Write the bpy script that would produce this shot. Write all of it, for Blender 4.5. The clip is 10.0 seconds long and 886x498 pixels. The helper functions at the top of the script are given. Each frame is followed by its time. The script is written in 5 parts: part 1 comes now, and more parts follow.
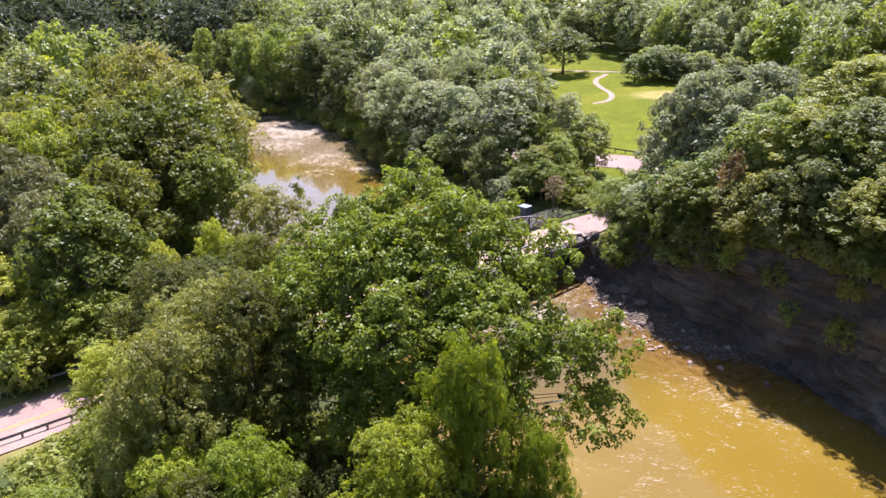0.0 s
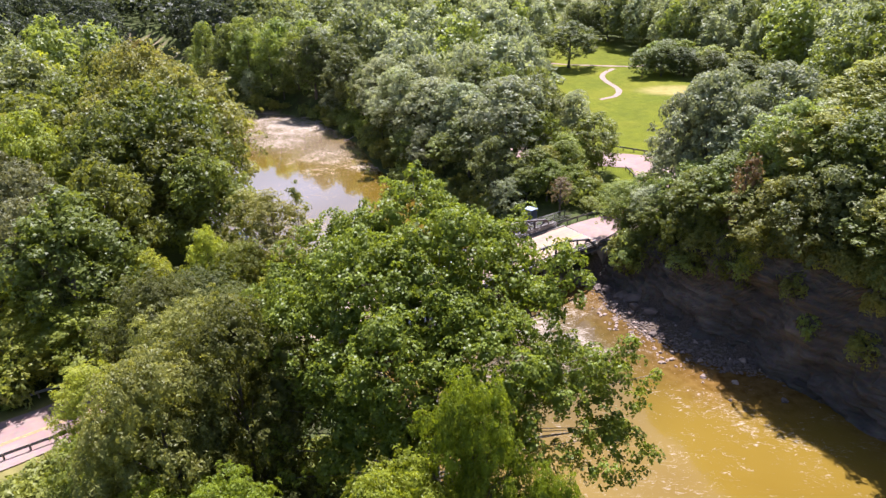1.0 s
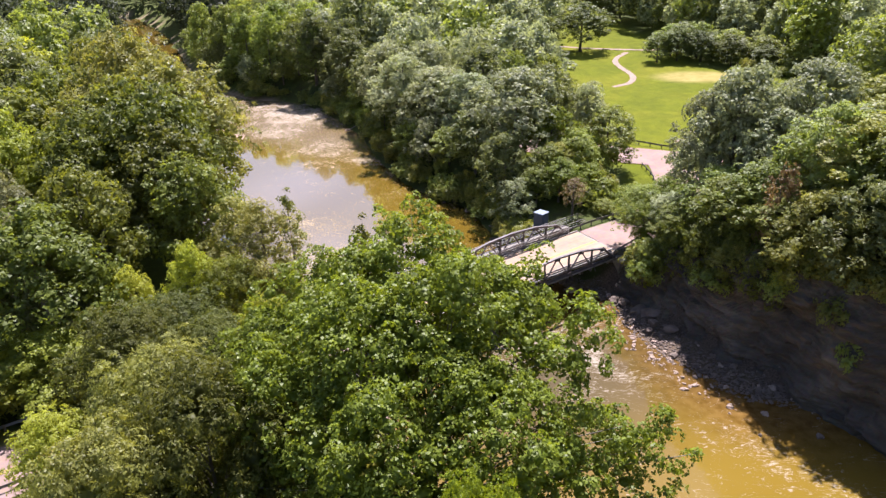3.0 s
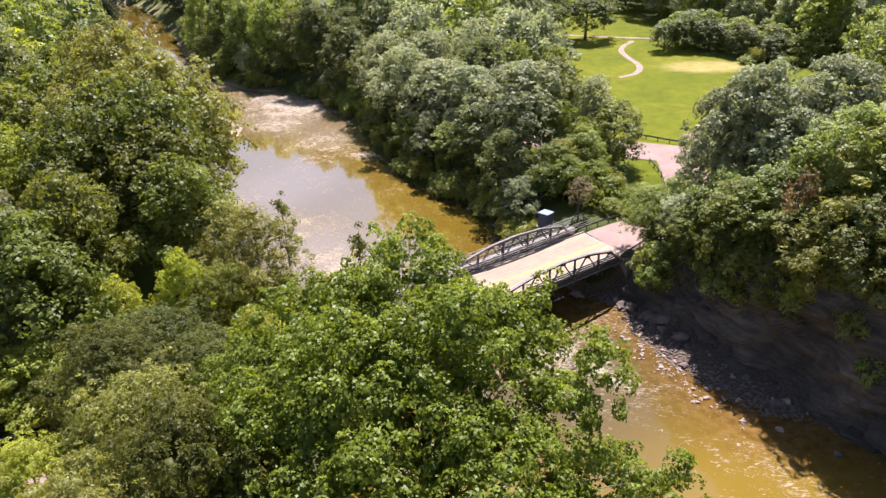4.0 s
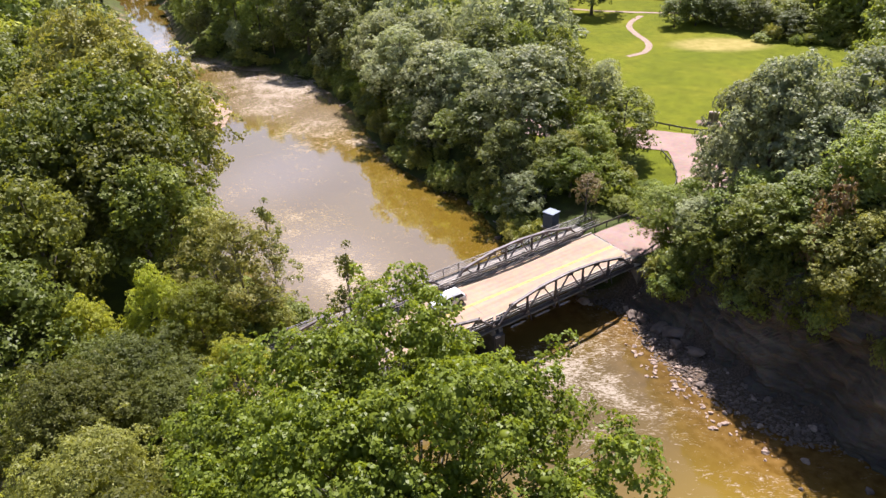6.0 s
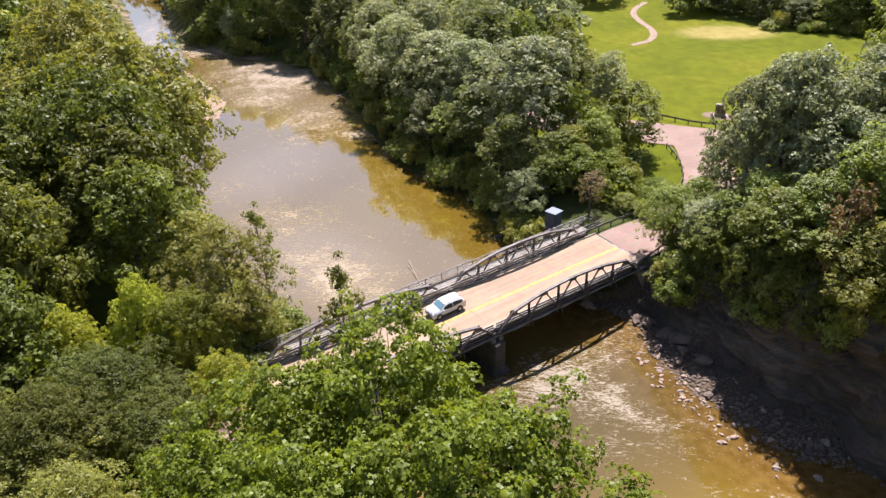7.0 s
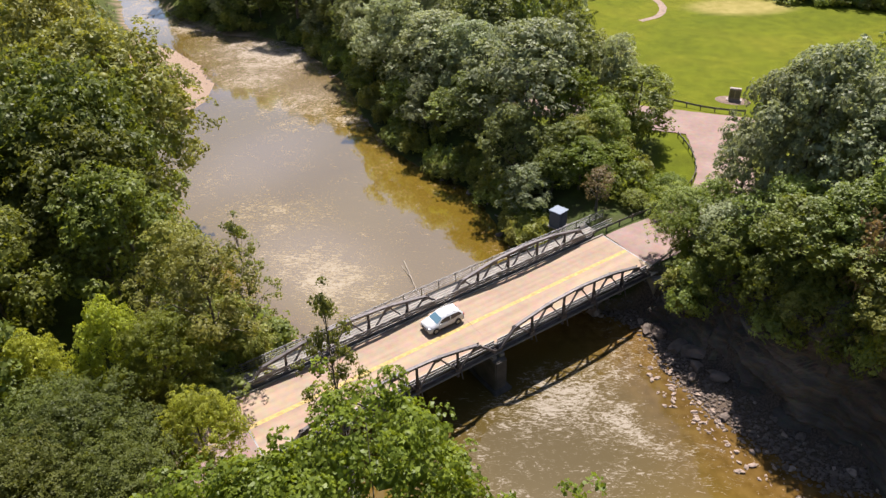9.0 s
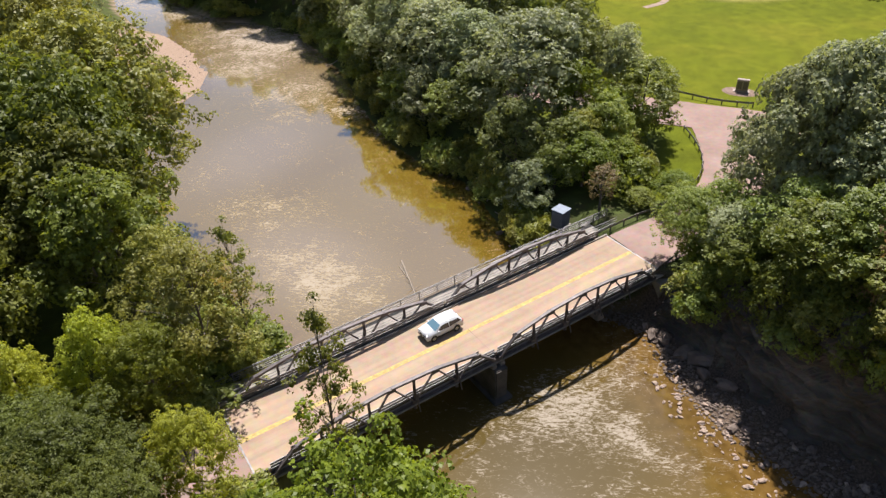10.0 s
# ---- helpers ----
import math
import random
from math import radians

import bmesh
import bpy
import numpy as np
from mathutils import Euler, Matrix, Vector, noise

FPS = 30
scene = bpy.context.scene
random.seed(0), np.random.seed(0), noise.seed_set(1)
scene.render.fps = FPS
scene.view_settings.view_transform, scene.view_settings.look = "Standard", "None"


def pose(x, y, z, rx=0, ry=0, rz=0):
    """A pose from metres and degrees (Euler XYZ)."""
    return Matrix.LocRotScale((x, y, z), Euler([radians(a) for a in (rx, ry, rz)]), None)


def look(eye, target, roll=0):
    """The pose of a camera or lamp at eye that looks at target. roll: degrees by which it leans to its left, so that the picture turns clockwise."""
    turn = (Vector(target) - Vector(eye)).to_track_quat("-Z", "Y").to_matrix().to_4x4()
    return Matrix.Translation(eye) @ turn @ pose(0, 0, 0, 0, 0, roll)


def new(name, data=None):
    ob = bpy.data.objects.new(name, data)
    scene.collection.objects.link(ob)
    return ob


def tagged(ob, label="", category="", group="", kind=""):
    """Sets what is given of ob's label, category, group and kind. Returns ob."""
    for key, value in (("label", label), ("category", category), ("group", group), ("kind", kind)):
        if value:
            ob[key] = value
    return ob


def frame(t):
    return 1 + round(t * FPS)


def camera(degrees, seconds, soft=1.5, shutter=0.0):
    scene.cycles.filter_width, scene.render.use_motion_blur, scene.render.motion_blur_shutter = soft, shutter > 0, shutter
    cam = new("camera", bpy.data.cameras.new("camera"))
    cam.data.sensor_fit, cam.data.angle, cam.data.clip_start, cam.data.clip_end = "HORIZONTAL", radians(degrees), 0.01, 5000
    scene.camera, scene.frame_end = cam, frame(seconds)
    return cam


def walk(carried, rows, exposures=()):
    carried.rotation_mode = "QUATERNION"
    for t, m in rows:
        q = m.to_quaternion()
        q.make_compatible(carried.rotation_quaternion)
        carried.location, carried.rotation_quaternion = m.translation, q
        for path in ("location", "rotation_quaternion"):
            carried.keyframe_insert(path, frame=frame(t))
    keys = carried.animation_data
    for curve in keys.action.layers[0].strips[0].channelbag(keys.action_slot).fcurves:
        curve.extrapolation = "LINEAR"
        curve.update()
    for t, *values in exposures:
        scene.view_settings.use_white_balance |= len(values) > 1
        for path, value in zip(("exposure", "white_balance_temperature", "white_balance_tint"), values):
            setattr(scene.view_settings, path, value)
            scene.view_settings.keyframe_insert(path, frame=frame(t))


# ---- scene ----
cam = camera(65.3, 10.0, 1.45)
PATH = [
    (0, (0.001, -0.037, 49.628), (-0.021, 1.547, 48.908), -1.4),
    (0.5, (0.061, 2.074, 49.785), (0.034, 3.654, 49.056), -1.5),
    (1, (0.156, 4.156, 49.984), (0.124, 5.731, 49.245), -1.5),
    (1.5, (0.224, 6.259, 50.205), (0.187, 7.828, 49.454), -1.5),
    (2, (0.254, 8.350, 50.443), (0.214, 9.914, 49.680), -1.5),
    (2.5, (0.280, 10.417, 50.675), (0.236, 11.973, 49.900), -1.5),
    (4, (0.459, 16.634, 51.540), (0.404, 18.166, 50.718), -1.7),
    (4.5, (0.537, 18.624, 51.762), (0.479, 20.147, 50.923), -1.7),
    (5, (0.572, 20.642, 51.985), (0.514, 22.156, 51.130), -1.7),
    (5.5, (0.635, 22.603, 52.197), (0.577, 24.107, 51.326), -1.8),
    (7, (0.883, 28.307, 52.677), (0.822, 29.782, 51.755), -1.9),
    (7.5, (0.986, 30.165, 52.810), (0.924, 31.629, 51.872), -2),
    (8, (1.044, 31.957, 52.946), (0.981, 33.410, 51.991), -2),
    (8.5, (1.101, 33.640, 53.067), (1.038, 35.083, 52.096), -2),
    (9, (1.167, 35.429, 53.176), (1.103, 36.860, 52.188), -2.1),
    (9.5, (1.201, 37.196, 53.294), (1.137, 38.614, 52.289), -2.1),
    (10, (1.234, 38.908, 53.364), (1.170, 40.314, 52.341), -2.1),
]
walk(cam, [(t, look(eye, target, roll)) for t, eye, target, roll in PATH], [(0, 1.4, 5850, 25), (2.5, 1.33, 6050, 24), (5, 1.24, 6250, 22), (7.5, 1.0, 6400, 18), (10, 0.78, 6450, 14)])

# ---- world, sun, exposure ----
SUN = Vector((0.17, 1.0, 0.0)).normalized() * math.cos(radians(60)) + Vector((0, 0, math.sin(radians(60))))
world = bpy.data.worlds.new("sky")
scene.world = world
world.use_nodes = True
wn = world.node_tree.nodes
sky = wn.new("ShaderNodeTexSky")
sky.sky_type = "NISHITA"
sky.sun_disc = False
sky.sun_elevation = radians(60)
sky.sun_rotation = math.atan2(SUN.x, SUN.y)
sky.dust_density = 1.0
wn["Background"].inputs["Strength"].default_value = 0.066
world.node_tree.links.new(sky.outputs["Color"], wn["Background"].inputs["Color"])
sun = new("sun", bpy.data.lights.new("sun", "SUN"))
sun.data.energy, sun.data.angle, sun.data.color = 5.0, radians(0.55), (1.0, 0.965, 0.91)
sun.matrix_world = look(SUN * 400, (0, 0, 0))


# ---- materials ----
def mat(name):
    m = bpy.data.materials.new(name)
    m.use_nodes = True
    return m, m.node_tree.nodes, m.node_tree.links, m.node_tree.nodes["Principled BSDF"]


def noise_node(nodes, links, scale, detail=4.0, coord="Object", rough=0.55, dist=0.0):
    tc = nodes.new("ShaderNodeTexCoord")
    n = nodes.new("ShaderNodeTexNoise")
    n.inputs["Scale"].default_value, n.inputs["Detail"].default_value = scale, detail
    n.inputs["Roughness"].default_value, n.inputs["Distortion"].default_value = rough, dist
    links.new(tc.outputs[coord], n.inputs["Vector"])
    return n


def ramp(nodes, links, src, stops):
    r = nodes.new("ShaderNodeValToRGB")
    while len(r.color_ramp.elements) < len(stops):
        r.color_ramp.elements.new(0.5)
    for e, (p, c) in zip(r.color_ramp.elements, stops):
        e.position, e.color = p, (*c, 1)
    links.new(src, r.inputs["Fac"])
    return r


def mix_col(nodes, links, fac, a, b, mode="MIX"):
    x = nodes.new("ShaderNodeMix")
    x.data_type, x.blend_type = "RGBA", mode
    for sock, val in ((x.inputs[0], fac), (x.inputs[6], a), (x.inputs[7], b)):
        if isinstance(val, (int, float)):
            sock.default_value = val
        elif isinstance(val, tuple):
            sock.default_value = (*val, 1)
        else:
            links.new(val, sock)
    return x.outputs[2]


def bump(nodes, links, bsdf, height, strength=0.3, dist=0.1):
    b = nodes.new("ShaderNodeBump")
    b.inputs["Strength"].default_value, b.inputs["Distance"].default_value = strength, dist
    links.new(height, b.inputs["Height"])
    links.new(b.outputs["Normal"], bsdf.inputs["Normal"])
    return b


def plain(name, colour, rough=0.6, metal=0.0, scale=3.0, vary=0.25, bumps=0.15):
    """A surface of one colour with stains at two scales and a fine relief."""
    m, n, l, p = mat(name)
    a, b = noise_node(n, l, scale, 5), noise_node(n, l, scale * 9, 3)
    lo, hi = tuple(c * (1 - vary) for c in colour), tuple(min(1, c * (1 + vary)) for c in colour)
    r = ramp(n, l, a.outputs["Fac"], [(0.3, lo), (0.7, hi)])
    l.new(mix_col(n, l, 0.25, r.outputs["Color"], b.outputs["Color"], "OVERLAY"), p.inputs["Base Color"])
    p.inputs["Roughness"].default_value, p.inputs["Metallic"].default_value = rough, metal
    bump(n, l, p, b.outputs["Fac"], bumps, 0.03)
    return m


def leaf_mat(name, dark, light, back, spread=0.25, gloss=0.5, through_light=0.42, rough=0.5):
    """Leaves: each leaf and each tree a little different, light shines through."""
    m, n, l, p = mat(name)
    geo, info = n.new("ShaderNodeNewGeometry"), n.new("ShaderNodeObjectInfo")
    big = noise_node(n, l, 0.35, 3)
    tuft = noise_node(n, l, 1.5, 2)
    each = n.new("ShaderNodeMath")
    each.operation = "MULTIPLY_ADD"
    each.inputs[1].default_value = 0.5
    wide = n.new("ShaderNodeMapRange")
    wide.inputs["From Min"].default_value, wide.inputs["From Max"].default_value = 0.35, 0.65
    wide.inputs["To Min"].default_value, wide.inputs["To Max"].default_value = 0.0, 0.5
    l.new(tuft.outputs["Fac"], wide.inputs["Value"])
    l.new(geo.outputs["Random Per Island"], each.inputs[0])
    l.new(wide.outputs["Result"], each.inputs[2])
    r = ramp(n, l, each.outputs[0], [(0.0, dark), (1.0, light)])
    hue = n.new("ShaderNodeHueSaturation")
    for sock, src, a, b in (("Hue", info.outputs["Random"], 0.494, 0.52), ("Value", big.outputs["Fac"], 1 - spread, 1 + spread)):
        mr = n.new("ShaderNodeMapRange")
        mr.inputs["From Min"].default_value, mr.inputs["From Max"].default_value = (0, 1) if sock == "Hue" else (0.25, 0.75)
        mr.inputs["To Min"].default_value, mr.inputs["To Max"].default_value = a, b
        l.new(src, mr.inputs["Value"])
        l.new(mr.outputs["Result"], hue.inputs[sock])
    own = n.new("ShaderNodeMapRange")
    own.inputs["To Min"].default_value, own.inputs["To Max"].default_value = 0.86, 1.28
    shift = n.new("ShaderNodeMath")
    shift.operation = "FRACT"
    tens = n.new("ShaderNodeMath")
    tens.operation = "MULTIPLY"
    tens.inputs[1].default_value = 7.31
    l.new(info.outputs["Random"], tens.inputs[0])
    l.new(tens.outputs[0], shift.inputs[0])
    l.new(shift.outputs[0], own.inputs["Value"])
    l.new(mix_col(n, l, 1.0, r.outputs["Color"], own.outputs["Result"], "MULTIPLY"), hue.inputs["Color"])
    l.new(hue.outputs["Color"], p.inputs["Base Color"])
    p.inputs["Roughness"].default_value = rough
    p.inputs["Specular IOR Level"].default_value = gloss
    tr = n.new("ShaderNodeBsdfTranslucent")
    l.new(mix_col(n, l, 1.0, hue.outputs["Color"], back, "MULTIPLY"), tr.inputs["Color"])
    mx = n.new("ShaderNodeMixShader")
    mx.inputs["Fac"].default_value = through_light
    l.new(p.outputs["BSDF"], mx.inputs[1])
    l.new(tr.outputs["BSDF"], mx.inputs[2])
    l.new(mx.outputs["Shader"], n["Material Output"].inputs["Surface"])
    return m


LEAF = {
    "bright": leaf_mat("leaf_bright", (0.098, 0.125, 0.014), (0.23, 0.26, 0.032), (1.9, 1.75, 0.7), gloss=0.3),
    "great": leaf_mat("leaf_great", (0.082, 0.106, 0.012), (0.21, 0.236, 0.028), (1.95, 1.8, 0.7), gloss=0.28, through_light=0.4, rough=0.46),
    "mid": leaf_mat("leaf_mid", (0.125, 0.15, 0.037), (0.258, 0.285, 0.072), (1.8, 1.75, 0.7), gloss=0.36),
    "dark": leaf_mat("leaf_dark", (0.092, 0.106, 0.036), (0.182, 0.198, 0.064), (1.5, 1.45, 0.8), gloss=0.3),
    # dark olive leaves, with some shade from under near crowns put in
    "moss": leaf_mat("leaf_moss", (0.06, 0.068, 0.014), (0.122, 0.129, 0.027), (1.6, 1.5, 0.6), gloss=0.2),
    # very dark leaves that carry the far hillside's shade in their colour
    "dim": leaf_mat("leaf_dim", (0.032, 0.04, 0.02), (0.07, 0.08, 0.036), (1.3, 1.3, 0.75), gloss=0.2),
    # grey-green leaves; in the distance they also stand for haze
    "grey": leaf_mat("leaf_grey", (0.175, 0.192, 0.106), (0.365, 0.378, 0.21), (1.35, 1.35, 0.8), gloss=0.28),
    "yellow": leaf_mat("leaf_yellow", (0.20, 0.215, 0.024), (0.36, 0.365, 0.046), (1.65, 1.55, 0.6), gloss=0.34),
    "olive": leaf_mat("leaf_olive", (0.15, 0.155, 0.033), (0.30, 0.292, 0.064), (1.6, 1.5, 0.75), gloss=0.34),
    "grove": leaf_mat("leaf_grove", (0.083, 0.097, 0.017), (0.187, 0.202, 0.038), (1.75, 1.65, 0.65), gloss=0.3),
    "lime": leaf_mat("leaf_lime", (0.121, 0.148, 0.010), (0.266, 0.290, 0.022), (1.85, 1.72, 0.55), gloss=0.3),
    "dusty": leaf_mat("leaf_dusty", (0.105, 0.106, 0.042), (0.215, 0.21, 0.088), (1.4, 1.3, 0.8), gloss=0.3),
    "brown": leaf_mat("leaf_brown", (0.16, 0.112, 0.05), (0.29, 0.2, 0.09), (1.2, 1.1, 0.7)),
}
BARK = plain("bark", (0.13, 0.105, 0.08), 0.9, 0, 2.0, 0.4, 0.6)
BARK_PALE = plain("bark_pale", (0.32, 0.29, 0.24), 0.85, 0, 1.2, 0.5, 0.4)
BARK_LIMB = plain("bark_limb", (0.17, 0.15, 0.12), 0.85, 0, 1.2, 0.5, 0.4)
STEEL = plain("weathered_steel", (0.115, 0.1, 0.098), 0.55, 0.35, 1.5, 0.35, 0.25)
STEEL_RAIL = plain("galvanised_steel", (0.2, 0.192, 0.19), 0.5, 0.5, 2.0, 0.3, 0.2)
CONCRETE = plain("concrete", (0.23, 0.205, 0.175), 0.9, 0, 0.8, 0.3, 0.3)
# pier concrete made darker: its colour holds the shade under the deck
PIER_SHADE = plain("shade_dark_concrete", (0.08, 0.07, 0.06), 0.9, 0, 0.8, 0.35, 0.3)
WOOD_POST = plain("grey_wood", (0.2, 0.17, 0.14), 0.9, 0, 3.0, 0.3, 0.4)
CAR_PAINT = plain("white_paint", (0.66, 0.66, 0.66), 0.25, 0, 1.0, 0.03, 0.0)
RUBBER = plain("rubber", (0.02, 0.02, 0.02), 0.8)
DARK_PLASTIC = plain("dark_plastic", (0.03, 0.03, 0.032), 0.6)
ALLOY = plain("alloy", (0.5, 0.5, 0.52), 0.35, 0.9)
ROCK = plain("grey_rock", (0.15, 0.112, 0.088), 0.85, 0, 0.9, 0.4, 0.5)
PALE_ROCK = plain("pale_rock", (0.33, 0.245, 0.19), 0.85, 0, 0.9, 0.35, 0.5)
GRANITE = plain("brown_granite", (0.32, 0.25, 0.215), 0.5, 0, 4.0, 0.3, 0.1)
PATH_GRAVEL = plain("path_gravel", (0.27, 0.195, 0.145), 0.95, 0, 1.2, 0.3, 0.4)
MULCH = plain("bark_mulch", (0.20, 0.135, 0.10), 0.95, 0, 3.0, 0.3, 0.5)
PANEL = plain("bronze_panel", (0.15, 0.125, 0.11), 0.4, 0.2, 4.0, 0.2, 0.1)
BOX_GREY = plain("blue_grey_paint", (0.06, 0.08, 0.125), 0.55, 0, 1.5, 0.15, 0.1)
ROOF_PALE = plain("pale_metal_roof", (0.19, 0.225, 0.28), 0.5, 0.0, 1.5, 0.1, 0.1)
YELLOW_LINE = plain("yellow_line", (0.44, 0.315, 0.10), 0.8, 0, 2.5, 0.3, 0.1)


def glass_mat(name, colour):
    m, n, l, p = mat(name)
    p.inputs["Base Color"].default_value = (*colour, 1)
    p.inputs["Roughness"].default_value = 0.05
    p.inputs["Specular IOR Level"].default_value = 0.8
    return m


def deck_mat(name, a, b, c, tracks=0.0):
    """Worn concrete or chip-sealed asphalt with wheel tracks, patches and grit."""
    m, n, l, p = mat(name)
    big, mid, fine = noise_node(n, l, 0.22, 4), noise_node(n, l, 1.3, 5), noise_node(n, l, 14, 3)
    r = ramp(n, l, big.outputs["Fac"], [(0.3, a), (0.55, b), (0.75, c)])
    x = mix_col(n, l, 0.35, r.outputs["Color"], mid.outputs["Color"], "SOFT_LIGHT")
    if tracks:
        tc, mp, lanes = n.new("ShaderNodeTexCoord"), n.new("ShaderNodeMapping"), n.new("ShaderNodeTexNoise")
        mp.inputs["Scale"].default_value = (0.035, 1.1, 1.0)
        lanes.inputs["Scale"].default_value, lanes.inputs["Detail"].default_value = 1.0, 5
        l.new(tc.outputs["Object"], mp.inputs["Vector"])
        l.new(mp.outputs["Vector"], lanes.inputs["Vector"])
        worn = ramp(n, l, lanes.outputs["Fac"], [(0.35, (0.82, 0.78, 0.76)), (0.65, (1.1, 1.08, 1.0))])
        x = mix_col(n, l, tracks, x, worn.outputs["Color"], "MULTIPLY")
    l.new(mix_col(n, l, 0.3, x, fine.outputs["Color"], "SOFT_LIGHT"), p.inputs["Base Color"])
    p.inputs["Roughness"].default_value = 0.9
    bump(n, l, p, fine.outputs["Fac"], 0.25, 0.02)
    return m


DECK = deck_mat("deck_concrete", (0.30, 0.22, 0.16), (0.335, 0.245, 0.178), (0.35, 0.275, 0.185), 0.8)
ASPHALT = deck_mat("pink_chipseal", (0.22, 0.145, 0.118), (0.265, 0.178, 0.148), (0.30, 0.215, 0.18))
# the windscreen's blue is sky reflection put into its base colour
SKY_GLASS, TINTED = glass_mat("sky_reflect_glass", (0.12, 0.22, 0.28)), glass_mat("tinted_glass", (0.015, 0.02, 0.025))


def water_mat():
    m, n, l, p = mat("muddy_water")
    at = n.new("ShaderNodeAttribute")
    at.attribute_name = "riffle"
    sh = n.new("ShaderNodeAttribute")
    sh.attribute_name = "shallow"
    big = noise_node(n, l, 0.05, 4, dist=0.6)
    base = ramp(n, l, big.outputs["Fac"], [(0.3, (0.15, 0.093, 0.011)), (0.7, (0.18, 0.118, 0.018))])
    bed = noise_node(n, l, 0.8, 6)
    stones = ramp(n, l, bed.outputs["Fac"], [(0.35, (0.085, 0.04, 0.009)), (0.65, (0.185, 0.105, 0.032))])
    col = mix_col(n, l, sh.outputs["Fac"], base.outputs["Color"], stones.outputs["Color"])
    tc, mp = n.new("ShaderNodeTexCoord"), n.new("ShaderNodeMapping")
    mp.inputs["Rotation"].default_value = (0, 0, radians(58))
    mp.inputs["Scale"].default_value = (0.55, 1.5, 1.0)
    l.new(tc.outputs["Object"], mp.inputs["Vector"])
    streak = n.new("ShaderNodeTexNoise")
    streak.inputs["Scale"].default_value, streak.inputs["Detail"].default_value = 2.4, 9
    streak.inputs["Roughness"].default_value, streak.inputs["Distortion"].default_value = 0.75, 1.2
    l.new(mp.outputs["Vector"], streak.inputs["Vector"])
    add = n.new("ShaderNodeMath")
    add.operation = "MULTIPLY_ADD"
    add.inputs[1].default_value = 0.19
    l.new(at.outputs["Fac"], add.inputs[0])
    l.new(streak.outputs["Fac"], add.inputs[2])
    patch = noise_node(n, l, 0.16, 4, dist=1.5)
    broken = n.new("ShaderNodeMath")
    broken.operation = "MULTIPLY_ADD"
    broken.inputs[1].default_value = 0.34
    l.new(patch.outputs["Fac"], broken.inputs[0])
    less = n.new("ShaderNodeMath")
    less.operation = "SUBTRACT"
    less.inputs[1].default_value = 0.17
    l.new(add.outputs[0], less.inputs[0])
    l.new(less.outputs[0], broken.inputs[2])
    foam = ramp(n, l, broken.outputs[0], [(0.605, (0, 0, 0)), (0.70, (1, 1, 1))])
    mul = n.new("ShaderNodeMath")
    mul.operation = "MULTIPLY"
    mul.inputs[1].default_value = 0.8
    l.new(foam.outputs["Color"], mul.inputs[0])
    # pale silt and the sky's reflection, both put into the water's colour
    pale = n.new("ShaderNodeAttribute")
    pale.attribute_name = "pale"
    col = mix_col(n, l, pale.outputs["Fac"], col, (0.29, 0.225, 0.155))
    # darker water at the bridge; its colour holds part of the deck's shade
    dim = n.new("ShaderNodeAttribute")
    dim.attribute_name = "dim"
    col = mix_col(n, l, dim.outputs["Fac"], col, (0.066, 0.048, 0.017))
    col = mix_col(n, l, mul.outputs[0], col, (0.36, 0.31, 0.25))
    l.new(col, p.inputs["Base Color"])
    chop = n.new("ShaderNodeMapRange")
    chop.inputs["From Max"].default_value = 0.7
    chop.inputs["To Min"].default_value, chop.inputs["To Max"].default_value = 0.045, 0.055
    l.new(at.outputs["Fac"], chop.inputs["Value"])
    l.new(chop.outputs["Result"], p.inputs["Roughness"])
    l.new(chop.outputs["Result"], p.inputs["Coat Roughness"])
    calm = n.new("ShaderNodeAttribute")
    calm.attribute_name = "calm"
    ior = n.new("ShaderNodeMapRange")
    ior.inputs["To Min"].default_value, ior.inputs["To Max"].default_value = 1.4, 2.7
    l.new(calm.outputs["Fac"], ior.inputs["Value"])
    l.new(ior.outputs["Result"], p.inputs["IOR"])
    for sock, hi in (("Specular IOR Level", 0.6), ("Coat Weight", 1.0)):
        mr = n.new("ShaderNodeMapRange")
        mr.inputs["To Min"].default_value, mr.inputs["To Max"].default_value = hi, 0.0
        mr.inputs["From Max"].default_value = 0.3
        l.new(mul.outputs[0], mr.inputs["Value"])
        still = n.new("ShaderNodeMath")
        still.operation = "MULTIPLY"
        l.new(mr.outputs["Result"], still.inputs[0])
        if sock == "Coat Weight":
            l.new(calm.outputs["Fac"], still.inputs[1])
        else:
            still.inputs[1].default_value = 1.0
        l.new(still.outputs[0], p.inputs[sock])
    rip = noise_node(n, l, 1.6, 5, rough=0.6, dist=0.8)
    st = n.new("ShaderNodeMapRange")
    st.inputs["To Min"].default_value, st.inputs["To Max"].default_value = 0.005, 0.035
    l.new(at.outputs["Fac"], st.inputs["Value"])
    b = bump(n, l, p, rip.outputs["Fac"], 0.1, 0.35)
    l.new(st.outputs["Result"], b.inputs["Strength"])
    return m


